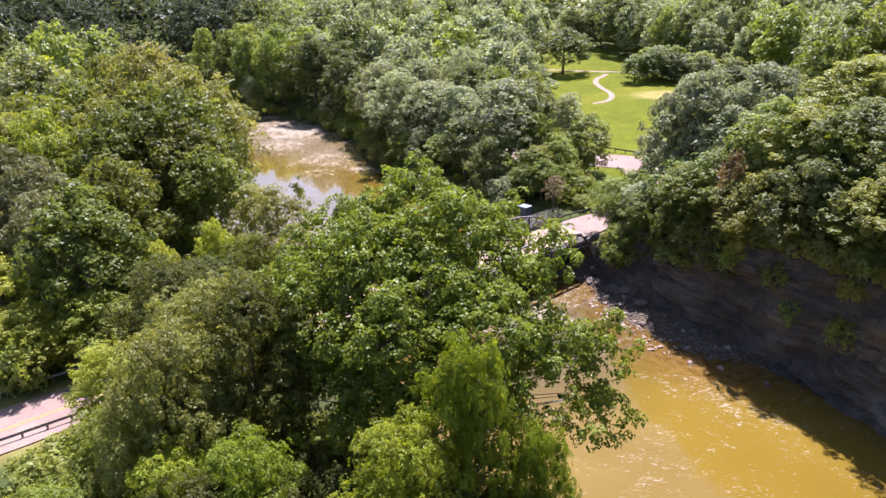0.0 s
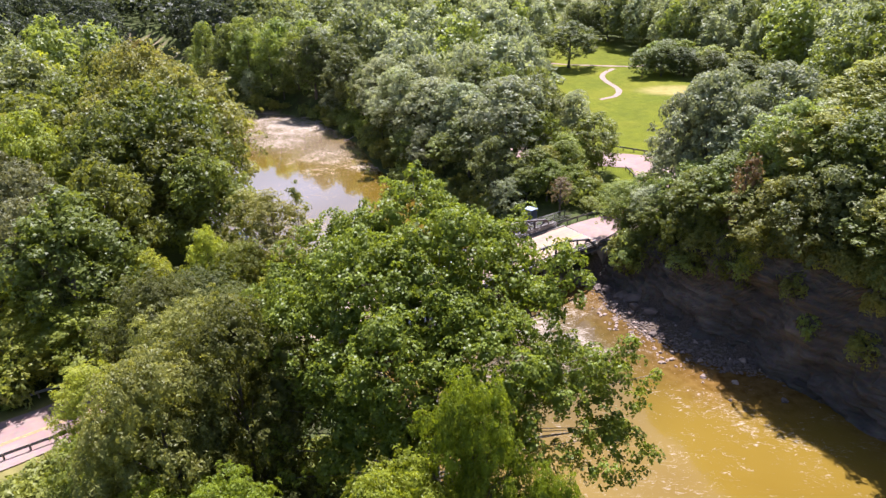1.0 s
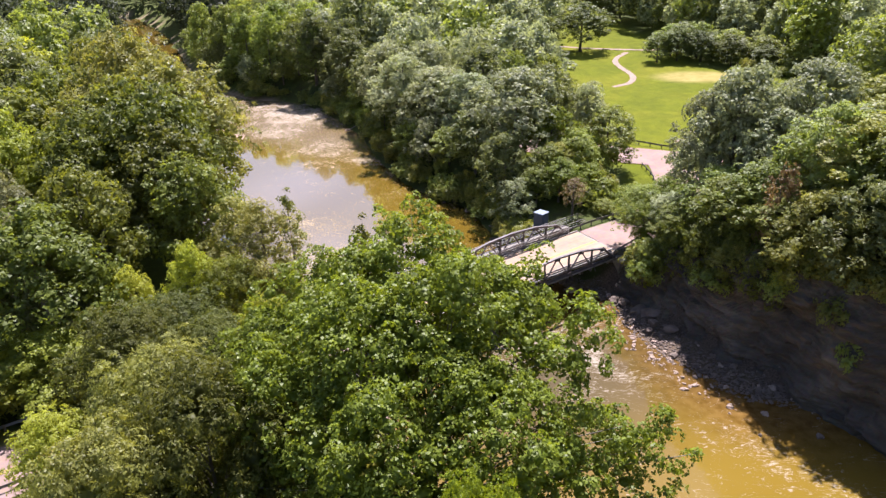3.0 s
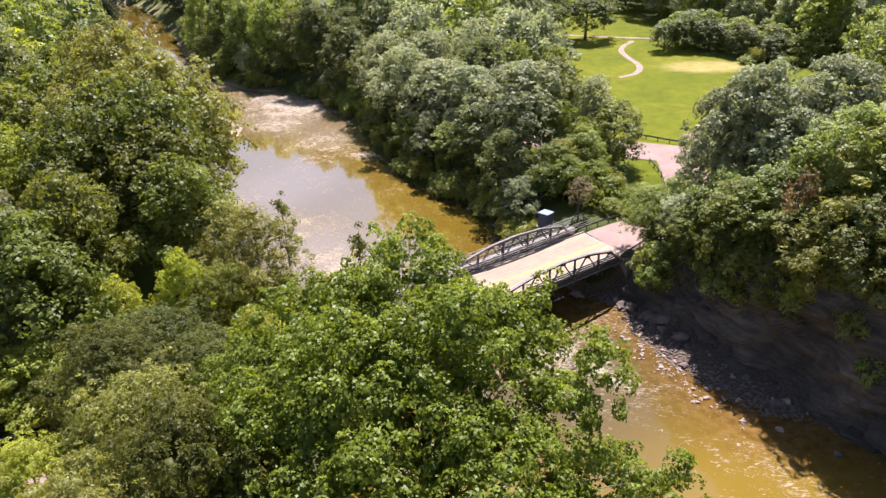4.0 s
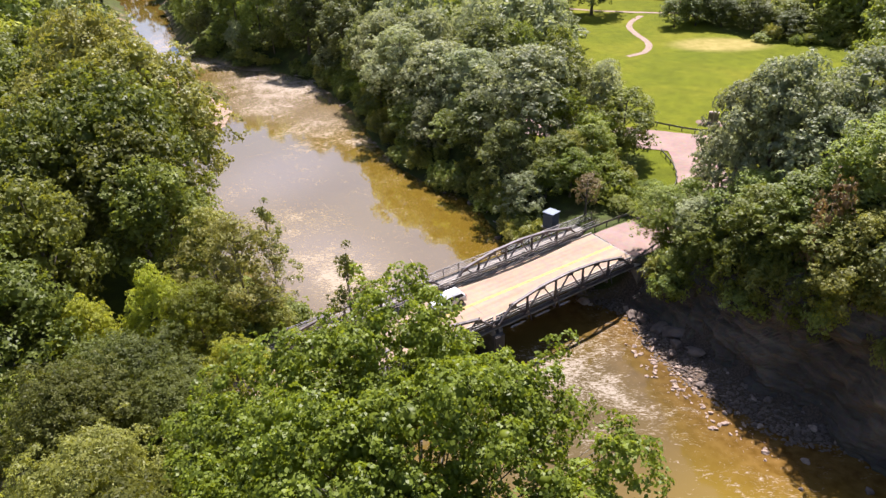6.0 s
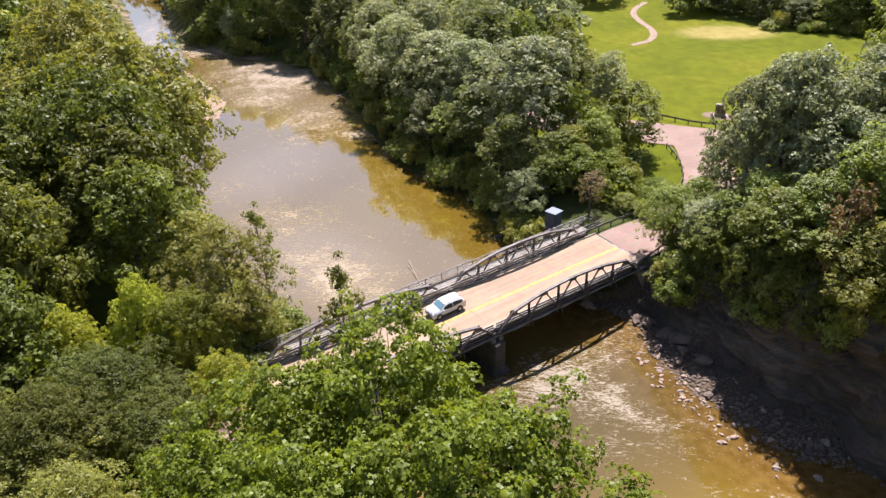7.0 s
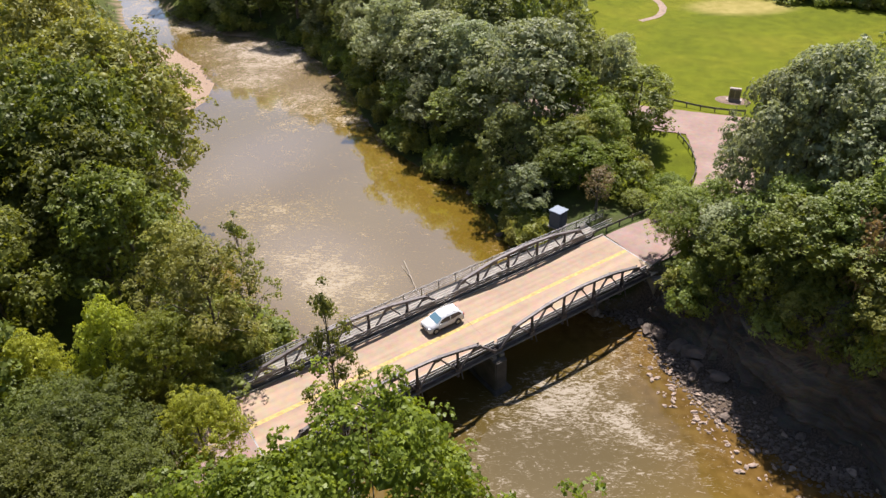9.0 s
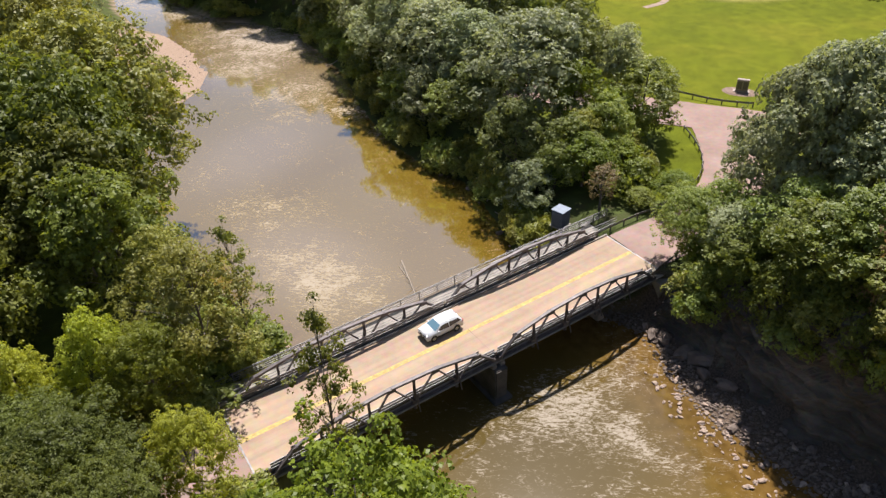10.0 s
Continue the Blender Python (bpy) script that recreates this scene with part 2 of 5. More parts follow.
def ground_mat():
    """Forest floor, mown lawn, gravel and bare earth, each where its mask says."""
    m, n, l, p = mat("ground")
    big, mid, fine = noise_node(n, l, 0.06, 4), noise_node(n, l, 0.5, 5), noise_node(n, l, 5, 4)
    floor_c = ramp(n, l, mid.outputs["Fac"], [(0.3, (0.045, 0.04, 0.022)), (0.55, (0.05, 0.065, 0.02)), (0.75, (0.09, 0.11, 0.03))])
    lawn_c = ramp(n, l, big.outputs["Fac"], [(0.3, (0.078, 0.094, 0.003)), (0.5, (0.10, 0.112, 0.004)), (0.72, (0.135, 0.132, 0.008))])
    lawn_f = mix_col(n, l, 0.7, lawn_c.outputs["Color"], mid.outputs["Fac"], "SOFT_LIGHT")
    grav = ramp(n, l, fine.outputs["Fac"], [(0.3, (0.19, 0.125, 0.095)), (0.7, (0.40, 0.285, 0.225))])
    dry = ramp(n, l, mid.outputs["Fac"], [(0.3, (0.22, 0.18, 0.05)), (0.7, (0.34, 0.27, 0.10))])
    # rubble darker than the gravel, the cliff's shade partly in its colour
    shade_scree = ramp(n, l, fine.outputs["Fac"], [(0.3, (0.045, 0.033, 0.026)), (0.7, (0.15, 0.105, 0.08))])
    col = floor_c.outputs["Color"]
    for name, c in (("lawn", lawn_f), ("gravel", grav.outputs["Color"]), ("dry", dry.outputs["Color"]), ("shade_scree", shade_scree.outputs["Color"])):
        at = n.new("ShaderNodeAttribute")
        at.attribute_name = name
        col = mix_col(n, l, at.outputs["Fac"], col, c)
    l.new(col, p.inputs["Base Color"])
    p.inputs["Roughness"].default_value = 0.95
    p.inputs["Sheen Weight"].default_value = 0.2
    p.inputs["Specular IOR Level"].default_value = 0.12
    p.inputs["Sheen Tint"].default_value = (0.75, 0.85, 0.12, 1)
    bump(n, l, p, fine.outputs["Fac"], 0.5, 0.15)
    return m


def cliff_mat():
    """Bedded grey-brown shale with rusty seams."""
    m, n, l, p = mat("shale_cliff")
    tc, mp = n.new("ShaderNodeTexCoord"), n.new("ShaderNodeMapping")
    mp.inputs["Scale"].default_value = (0.3, 0.3, 1.7)
    mp.inputs["Rotation"].default_value = (0.14, 0.1, 0)
    l.new(tc.outputs["Object"], mp.inputs["Vector"])
    beds = n.new("ShaderNodeTexNoise")
    beds.inputs["Scale"].default_value, beds.inputs["Detail"].default_value = 1.0, 6
    l.new(mp.outputs["Vector"], beds.inputs["Vector"])
    big, fine = noise_node(n, l, 0.16, 6), noise_node(n, l, 2.2, 6)
    r = ramp(n, l, beds.outputs["Fac"], [(0.28, (0.06, 0.05, 0.04)), (0.5, (0.10, 0.083, 0.066)), (0.72, (0.16, 0.13, 0.10))])
    pale = ramp(n, l, big.outputs["Fac"], [(0.42, (0.55, 0.53, 0.5)), (0.62, (1.25, 1.2, 1.12))])
    x = mix_col(n, l, 0.75, r.outputs["Color"], pale.outputs["Color"], "MULTIPLY")
    l.new(mix_col(n, l, 0.4, x, fine.outputs["Color"], "SOFT_LIGHT"), p.inputs["Base Color"])
    p.inputs["Roughness"].default_value = 0.9
    add = n.new("ShaderNodeMath")
    add.operation = "ADD"
    l.new(beds.outputs["Fac"], add.inputs[0])
    l.new(fine.outputs["Fac"], add.inputs[1])
    bump(n, l, p, add.outputs[0], 0.7, 0.3)
    return m


WATER, GROUND, SHALE = water_mat(), ground_mat(), cliff_mat()


# ---- mesh helpers ----
def mesh_ob(name, verts, faces, material, parent=None, label="", smooth=False):
    me = bpy.data.meshes.new(name)
    me.from_pydata([tuple(v) for v in verts], [], [tuple(f) for f in faces])
    me.materials.append(material)
    if smooth:
        me.polygons.foreach_set("use_smooth", [True] * len(me.polygons))
    ob = new(name, me)
    ob.parent = parent
    if label:
        ob["label"] = label
    return ob


def fast_mesh(name, verts, quads=None, tris=None):
    """A mesh from arrays of corners, quads and triangles."""
    me = bpy.data.meshes.new(name)
    quads = np.zeros((0, 4), int) if quads is None else quads
    tris = np.zeros((0, 3), int) if tris is None else tris
    me.vertices.add(len(verts))
    me.vertices.foreach_set("co", np.asarray(verts, np.float32).ravel())
    idx = np.concatenate([quads.ravel(), tris.ravel()]).astype(np.int32)
    me.loops.add(len(idx))
    me.loops.foreach_set("vertex_index", idx)
    me.polygons.add(len(quads) + len(tris))
    start = np.concatenate([np.arange(len(quads)) * 4, len(quads) * 4 + np.arange(len(tris)) * 3]).astype(np.int32)
    me.polygons.foreach_set("loop_start", start)
    me.update(calc_edges=True)
    me.validate()
    return me


def part(name, bm, material, parent, label=""):
    me = bpy.data.meshes.new(name)
    bm.to_mesh(me)
    bm.free()
    me.materials.append(material)
    ob = new(name, me)
    ob.parent = parent
    if label:
        ob["label"] = label
    return ob


def box_bm(sx, sy, sz, m=None, bevel=0.0, bm=None):
    bm = bm or bmesh.new()
    g = bmesh.ops.create_cube(bm, size=1.0, matrix=(m or Matrix()) @ Matrix.Diagonal((sx, sy, sz, 1)))
    if bevel:
        es = list({e for v in g["verts"] for e in v.link_edges})
        bmesh.ops.bevel(bm, geom=es, offset=bevel, segments=2, affect="EDGES")
    return bm


def bar_matrix(a, b):
    """A pose at the middle of a to b with x along it and z as far up as can be."""
    a, b = Vector(a), Vector(b)
    x = (b - a).normalized()
    up = Vector((0, 0, 1)) if abs(x.z) < 0.98 else Vector((0, 1, 0))
    y = up.cross(x).normalized()
    z = x.cross(y)
    m = Matrix((x, y, z)).transposed().to_4x4()
    m.translation = (a + b) / 2
    return m


def bar(name, a, b, w, h, material, parent, label="", bevel=0.01, flange=0.0):
    """A straight member from a to b; with a flange it is an I-shape."""
    m, ln = bar_matrix(a, b), (Vector(b) - Vector(a)).length
    if flange:
        bm = box_bm(ln, w * 0.35, h, m)
        for s in (-1, 1):
            box_bm(ln, w, flange, m @ Matrix.Translation((0, 0, s * (h / 2 - flange / 2))), bm=bm)
    else:
        bm = box_bm(ln, w, h, m, bevel)
    return part(name, bm, material, parent, label)


def cyl_bm(r1, r2, a, b, seg=10, bm=None, cap=True):
    bm = bm or bmesh.new()
    a, b = Vector(a), Vector(b)
    q = (b - a).to_track_quat("Z", "Y").to_matrix().to_4x4()
    q.translation = (a + b) / 2
    bmesh.ops.create_cone(bm, cap_ends=cap, segments=seg, radius1=r1, radius2=r2, depth=(b - a).length, matrix=q)
    return bm


def smoothstep(a, b, x):
    t = np.clip((np.asarray(x, float) - a) / (b - a), 0, 1)
    return t * t * (3 - 2 * t)


# ---- plan ----
RIVER_EAST = [(-160, 372), (-125, 318), (-101, 268), (-89, 243), (-80, 227), (-60, 208.5), (-48.5, 206), (-38.5, 197), (-30.5, 185), (-23, 171.5), (-18.5, 157),
              (-11.5, 142), (-4, 133), (1.8, 128), (4.8, 119), (6.8, 112), (14, 101),
              (21, 95.5), (22.8, 88.2), (26, 81.7), (32.2, 74.8), (38.3, 73.3), (43, 64), (49, 53), (56, 33), (60, 0), (62, -80)]
RIVER_WEST = [(22, -80), (18, 0), (9, 35), (1, 52), (-4, 62), (-9, 75), (-14, 86), (-19, 95), (-29, 104), (-39, 113), (-45.5, 121), (-53, 138), (-57, 150),
              (-53.5, 159), (-50.8, 166), (-52, 175), (-58.8, 187), (-68.6, 198), (-79, 205), (-90, 220), (-103, 247), (-121, 280), (-150, 330), (-190, 380)]
RIVER = np.array(RIVER_EAST + RIVER_WEST, float)
CLIFF = np.array([(22.5, 98), (26, 92.5), (31, 85), (36, 78.5), (41, 71), (46, 62), (52, 51), (59, 32), (63, 0), (65, -80)], float)
CLIFF_TOP = np.array([5.6, 8.5, 12.5, 15.0, 16.0, 16.0, 16.0, 15.5, 15.0, 14.0])
LAWN = np.array([(33, 141), (60, 138), (78, 156), (98, 186), (95, 199), (78, 206), (72, 214), (66, 222), (68, 236), (73, 262), (62, 272), (61, 300), (60, 392),
                 (46, 396), (43, 330), (38, 262), (30, 228), (26, 192), (26, 166)], float)
BO, BU, BV = Vector((3.94, 87.12, 0)), Vector((0.8187, 0.5742, 0)), Vector((-0.5742, 0.8187, 0))   # the bridge's corner, along, across
ROAD = [(-150, -24.5), (-43.5, 57.2), (-19.1, 76.3), (20.3, 104.4), (26.0, 109.2), (31.0, 115.5), (35.0, 124), (38.0, 134), (40.0, 140)]
CROSS = [(8, 152), (22, 146), (34, 141.5), (44, 138), (58, 131), (80, 124)]
DECK_Z = 5.2


def seg_dist(px, py, poly, closed):
    """Distance from points to a line of points, and the part of its length where it is met."""
    pts = np.asarray(poly, float)
    n = len(pts) if closed else len(pts) - 1
    best, at = np.full(px.shape, 1e9), np.zeros(px.shape)
    side = np.zeros(px.shape)
    for i in range(n):
        a, b = pts[i], pts[(i + 1) % len(pts)]
        d = b - a
        t = np.clip(((px - a[0]) * d[0] + (py - a[1]) * d[1]) / (d @ d), 0, 1)
        qx, qy = px - a[0] - t * d[0], py - a[1] - t * d[1]
        r = np.hypot(qx, qy)
        k = r < best
        best, at = np.where(k, r, best), np.where(k, i + t, at)
        side = np.where(k, np.sign(d[0] * (py - a[1]) - d[1] * (px - a[0])), side)
    return best, at, side


def inside(px, py, poly):
    pts = np.asarray(poly, float)
    res = np.zeros(px.shape, bool)
    for i in range(len(pts)):
        (x1, y1), (x2, y2) = pts[i], pts[(i + 1) % len(pts)]
        k = (y1 > py) != (y2 > py)
        res ^= k & (px < (x2 - x1) * (py - y1) / (y2 - y1 + 1e-12) + x1)
    return res


def ground_z(px, py):
    """The height of the ground: river bed, banks, the flats, the hill over the cliff, the far hills."""
    px, py = np.asarray(px, float), np.asarray(py, float)
    d, _, _ = seg_dist(px, py, RIVER, True)
    wet = inside(px, py, RIVER)
    wob = 0.5 * np.sin(px * 0.31 + 1.7) * np.sin(py * 0.27) + 0.3 * np.sin(px * 0.9 + py * 0.7)
    z = np.where(wet, -0.15 - 1.6 * smoothstep(0, 9, d), 0.25 * smoothstep(0, 1.5, d) + 4.7 * smoothstep(0.5, 9, d + 0.6 * wob) + 0.12 * wob * smoothstep(2, 8, d))
    # the gravel bars
    bar_l = np.exp(-((((px + 62) / 13) ** 2 + ((py - 178) / 24) ** 2) ** 2))
    bar_r = smoothstep(26, 21, np.abs(py - 84)) * smoothstep(0, 3, 40 - px)
    dc, at, side = seg_dist(px, py, CLIFF, False)
    east = (side > 0) & ~wet
    strip = (side <= 0) & ~wet & (px > 15) & (py < 99)
    z = np.where(~wet, z * (1 - 0.88 * np.clip(bar_l, 0, 1)), z)
    z = np.where(strip, 0.12 * np.minimum(d, 3) + 0.05 * wob + 0.05, z)
    top = np.interp(at, np.arange(len(CLIFF_TOP)), CLIFF_TOP)
    fade = smoothstep(112, 96, py - 0.25 * (px - 30))
    hill = (top + 0.3 * np.minimum(dc, 75)) * smoothstep(1.4, 4.0, dc)
    z = np.where(east & (px > 20) & (py < 125), np.maximum(z, hill * fade + z * (1 - fade)), z)
    # far hills
    far = 80 * smoothstep(0, 190, (-px - 0.42 * py + 10) * 0.9 - 20) * smoothstep(170, 300, py)
    far_r = 45 * smoothstep(95, 260, px - 0.12 * (py - 150)) * smoothstep(60, 140, py)
    back = 60 * smoothstep(430, 900, py)
    return z + np.where(wet, 0, np.maximum(np.maximum(far, far_r), back) * smoothstep(6, 40, d))


def road_dist(px, py):
    a, _, _ = seg_dist(px, py, ROAD, False)
    b, _, _ = seg_dist(px, py, CROSS, False)
    return np.minimum(a, b)


def flat_z(px, py):
    """The ground with the road's bed cut into it."""
    z = ground_z(px, py)
    wet = inside(np.asarray(px, float), np.asarray(py, float), RIVER)
    k = np.where(wet, 0.0, smoothstep(8.5, 4.8, road_dist(px, py)))
    onb = ((px - BO.x) * BU.x + (py - BO.y) * BU.y)
    acr = ((px - BO.x) * BV.x + (py - BO.y) * BV.y)
    under = (np.abs(acr - 4.7) < 14) & (onb > -23.5) & (onb < 22.5)
    k = np.where(under, 0.0, k)
    return z * (1 - k) + (DECK_Z - 0.16) * k


def at_ground(x, y):
    return float(flat_z(np.array([x]), np.array([y]))[0])


def steps(spans):
    out = [spans[0][0]]
    for a, b, s in spans:
        out += list(np.linspace(a, b, max(1, int(round((b - a) / s))) + 1)[1:])
    return np.array(out)


def grid_sheet(name, xs, ys, zf, material, masks):
    gx, gy = np.meshgrid(xs, ys)
    z = zf(gx.ravel(), gy.ravel())
    co = np.stack([gx.ravel(), gy.ravel(), z], 1)
    nx, ny = len(xs), len(ys)
    i = (np.arange(ny - 1)[:, None] * nx + np.arange(nx - 1)[None, :]).ravel()
    me = fast_mesh(name, co, np.stack([i, i + 1, i + nx + 1, i + nx], 1))
    me.polygons.foreach_set("use_smooth", np.ones(len(me.polygons), bool))
    for key, f in masks.items():
        at = me.attributes.new(key, "FLOAT", "POINT")
        at.data.foreach_set("value", np.asarray(f(gx.ravel(), gy.ravel()), np.float32))
    me.materials.append(material)
    return new(name, me)


# ---- ground and water ----
def lawn_mask(x, y):
    d, _, _ = seg_dist(x, y, LAWN, True)
    k = np.where(inside(x, y, LAWN), 1, smoothstep(5, 0, d))
    verge = smoothstep(9, 6, road_dist(x, y)) * (y > 116)
    return np.maximum(k, verge)


def gravel_mask(x, y):
    d, _, _ = seg_dist(x, y, RIVER, True)
    bar_l = smoothstep(1.25, 0.95, np.hypot((x + 62) / 14, (y - 180) / 27))
    dc, _, side = seg_dist(x, y, CLIFF, False)
    strip = (side <= 0) & (x > 15) & (y < 99)
    wooded, _, _ = seg_dist(x, y, RIVER_EAST[6:16], False)
    return np.maximum(np.maximum(smoothstep(1.3, 0.4, d) * smoothstep(1.5, 4, wooded), bar_l), np.where(strip, 1, 0))


def dry_mask(x, y):
    return 0.95 * smoothstep(1.3, 0.6, np.hypot((x - 66.5) / 12, (y - 205.5) / 6.5)) + 0.6 * smoothstep(6.5, 4.5, road_dist(x, y)) * (y < 100)


def riffle_mask(x, y):
    r = np.zeros(x.shape)
    for cx, cy, a, b, ang, k in ((-46, 193, 18, 11, -0.5, 0.85), (-45, 178, 9, 6, -0.5, 0.65), (-30, 161, 11, 9, -0.9, 0.7), (-12, 145, 7, 3, -0.9, 0.5), (14, 76, 8, 4, -0.6, 0.35), (-20.5, 156, 6, 3.5, -0.6, 0.95), (-70, 214, 16, 6, -0.75, 0.75), (-42, 131, 6, 5, 0.9, 0.45), (9, 84.6, 8.0, 3.4, 0.5, 0.95), (14, 82.8, 7.5, 3.8, -0.75, 0.95),
                                 (17.5, 90, 5.5, 2.6, 0.8, 0.62), (31, 66, 10, 3, -0.95, 0.4), (-88, 232, 20, 8, -0.95, 0.7), (-17, 106, 12, 5.5, -0.73, 0.85), (-28, 121, 8, 6, -0.8, 0.6),
                                 (22, 55, 14, 7, -0.9, 0.3), (4, 77, 6, 4, 0.2, 0.4)):
        c, s = math.cos(ang), math.sin(ang)
        u, v = (x - cx) * c + (y - cy) * s, -(x - cx) * s + (y - cy) * c
        r = np.maximum(r, k * np.exp(-((u / a) ** 2 + (v / b) ** 2)))
    return r


# upstream patches lightened as silt and as painted sky reflection
def sky_pale_mask(x, y):
    r = np.zeros(x.shape)
    for cx, cy, a, b, ang, k in ((-45, 196, 20, 13, -0.5, 0.95), (-88, 232, 24, 10, -0.95, 0.95), (-32, 170, 12, 9, -0.9, 0.7), (-44, 182, 16, 12, -0.8, 0.85), (-34, 140, 14, 9, 1.2, 0.35), (-20, 110, 12, 8, -0.7, 0.4)):
        c, s = math.cos(ang), math.sin(ang)
        u, v = (x - cx) * c + (y - cy) * s, -(x - cx) * s + (y - cy) * c
        r = np.maximum(r, k * np.exp(-((u / a) ** 2 + (v / b) ** 2) ** 1.5))
    return r


def dim_pool_mask(x, y):
    """Darker olive-brown pool below the bridge, with some under-deck shade put into its colour."""
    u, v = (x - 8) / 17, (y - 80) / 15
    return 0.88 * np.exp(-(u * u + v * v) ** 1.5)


def calm_mask(x, y):
    """1 in the still pool above the bridge, 0 in the quick water below it."""
    v = (x - BO.x) * BV.x + (y - BO.y) * BV.y
    return 0.05 + 0.95 * smoothstep(2, 14, v)


# where the rubble with the painted cliff shade lies
def shade_scree_mask(x, y):
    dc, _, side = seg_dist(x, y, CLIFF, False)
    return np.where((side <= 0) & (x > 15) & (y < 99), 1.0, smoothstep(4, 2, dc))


def shallow_mask(x, y):
    d, _, _ = seg_dist(x, y, RIVER_EAST[16:22], False)
    d2, _, _ = seg_dist(x, y, RIVER, True)
    return np.maximum(0.9 * smoothstep(12, 1.5, d), 0.5 * smoothstep(3, 0.5, d2))


xs = steps([(-4000, -700, 330), (-700, -260, 22), (-260, -110, 6), (-110, 110, 1.6), (110, 260, 6), (260, 700, 22), (700, 4000, 330)])
ys = steps([(-3000, -300, 300), (-300, -20, 20), (-20, 30, 4), (30, 235, 1.6), (235, 420, 5), (420, 900, 24), (900, 4500, 360)])
ground = tagged(grid_sheet("ground", xs, ys, flat_z, GROUND, {"lawn": lawn_mask, "gravel": gravel_mask, "dry": dry_mask, "shade_scree": shade_scree_mask}),
                "wooded valley floor with mown lawn and gravel banks", "ground", kind="structure")
wx, wy = steps([(-330, -75, 5), (-75, 70, 1.5), (70, 100, 5)]), steps([(-80, 30, 5), (30, 230, 1.5), (230, 380, 5)])
water = tagged(grid_sheet("water", wx, wy, lambda x, y: 0.02 * np.sin(x * 0.8) * np.sin(y * 0.9 + x * 0.3) * riffle_mask(x, y), WATER,
                          {"riffle": riffle_mask, "shallow": shallow_mask, "pale": sky_pale_mask, "calm": calm_mask, "dim": dim_pool_mask}), "muddy brown river with pale riffles", "river", kind="structure")


# ---- trees ----
RNG = np.random.default_rng(7)


def leaves(rng, pos, nrm, size, slim=0.62):
    """Folded pointed leaves at pos that face nrm: corners and quads."""
    n = len(pos)
    nrm = nrm / (np.linalg.norm(nrm, axis=1, keepdims=True) + 1e-9)
    a = rng.normal(size=(n, 3))
    a -= (a * nrm).sum(1, keepdims=True) * nrm
    a /= np.linalg.norm(a, axis=1, keepdims=True) + 1e-9
    b = np.cross(nrm, a)
    ln = (size * rng.uniform(0.7, 1.35, n))[:, None]
    w = ln * slim * rng.uniform(0.7, 1.2, n)[:, None] * 0.5
    drop = nrm * ln * 0.14
    co = np.stack([pos - a * ln * 0.5 - drop * 0.5, pos + b * w + a * ln * 0.05 + drop, pos + a * ln * 0.5 - drop, pos - b * w + a * ln * 0.05 + drop], 1)
    return co.reshape(-1, 3), np.arange(n * 4).reshape(-1, 4)


def ico():
    bm = bmesh.new()
    bmesh.ops.create_icosphere(bm, subdivisions=1, radius=1.0)
    co = np.array([v.co[:] for v in bm.verts])
    fa = np.array([[v.index for v in f.verts] for f in bm.faces])
    bm.free()
    return co, fa


ICO = ico()


def slivers(rng, pos, nrm, size, slim=0.62):
    """Leaf sprays far off: one pointed triangle each."""
    n = len(pos)
    nrm = nrm / (np.linalg.norm(nrm, axis=1, keepdims=True) + 1e-9)
    a = rng.normal(size=(n, 3))
    a -= (a * nrm).sum(1, keepdims=True) * nrm
    a /= np.linalg.norm(a, axis=1, keepdims=True) + 1e-9
    b = np.cross(nrm, a)
    ln = (size * rng.uniform(0.7, 1.35, n))[:, None]
    w = ln * slim * 0.62
    co = np.stack([pos - a * ln * 0.4 - b * w, pos - a * ln * 0.4 + b * w, pos + a * ln * 0.6], 1)
    return co.reshape(-1, 3), np.arange(n * 3).reshape(-1, 3)


def unit(v):
    return v / (np.linalg.norm(v, axis=-1, keepdims=True) + 1e-9)


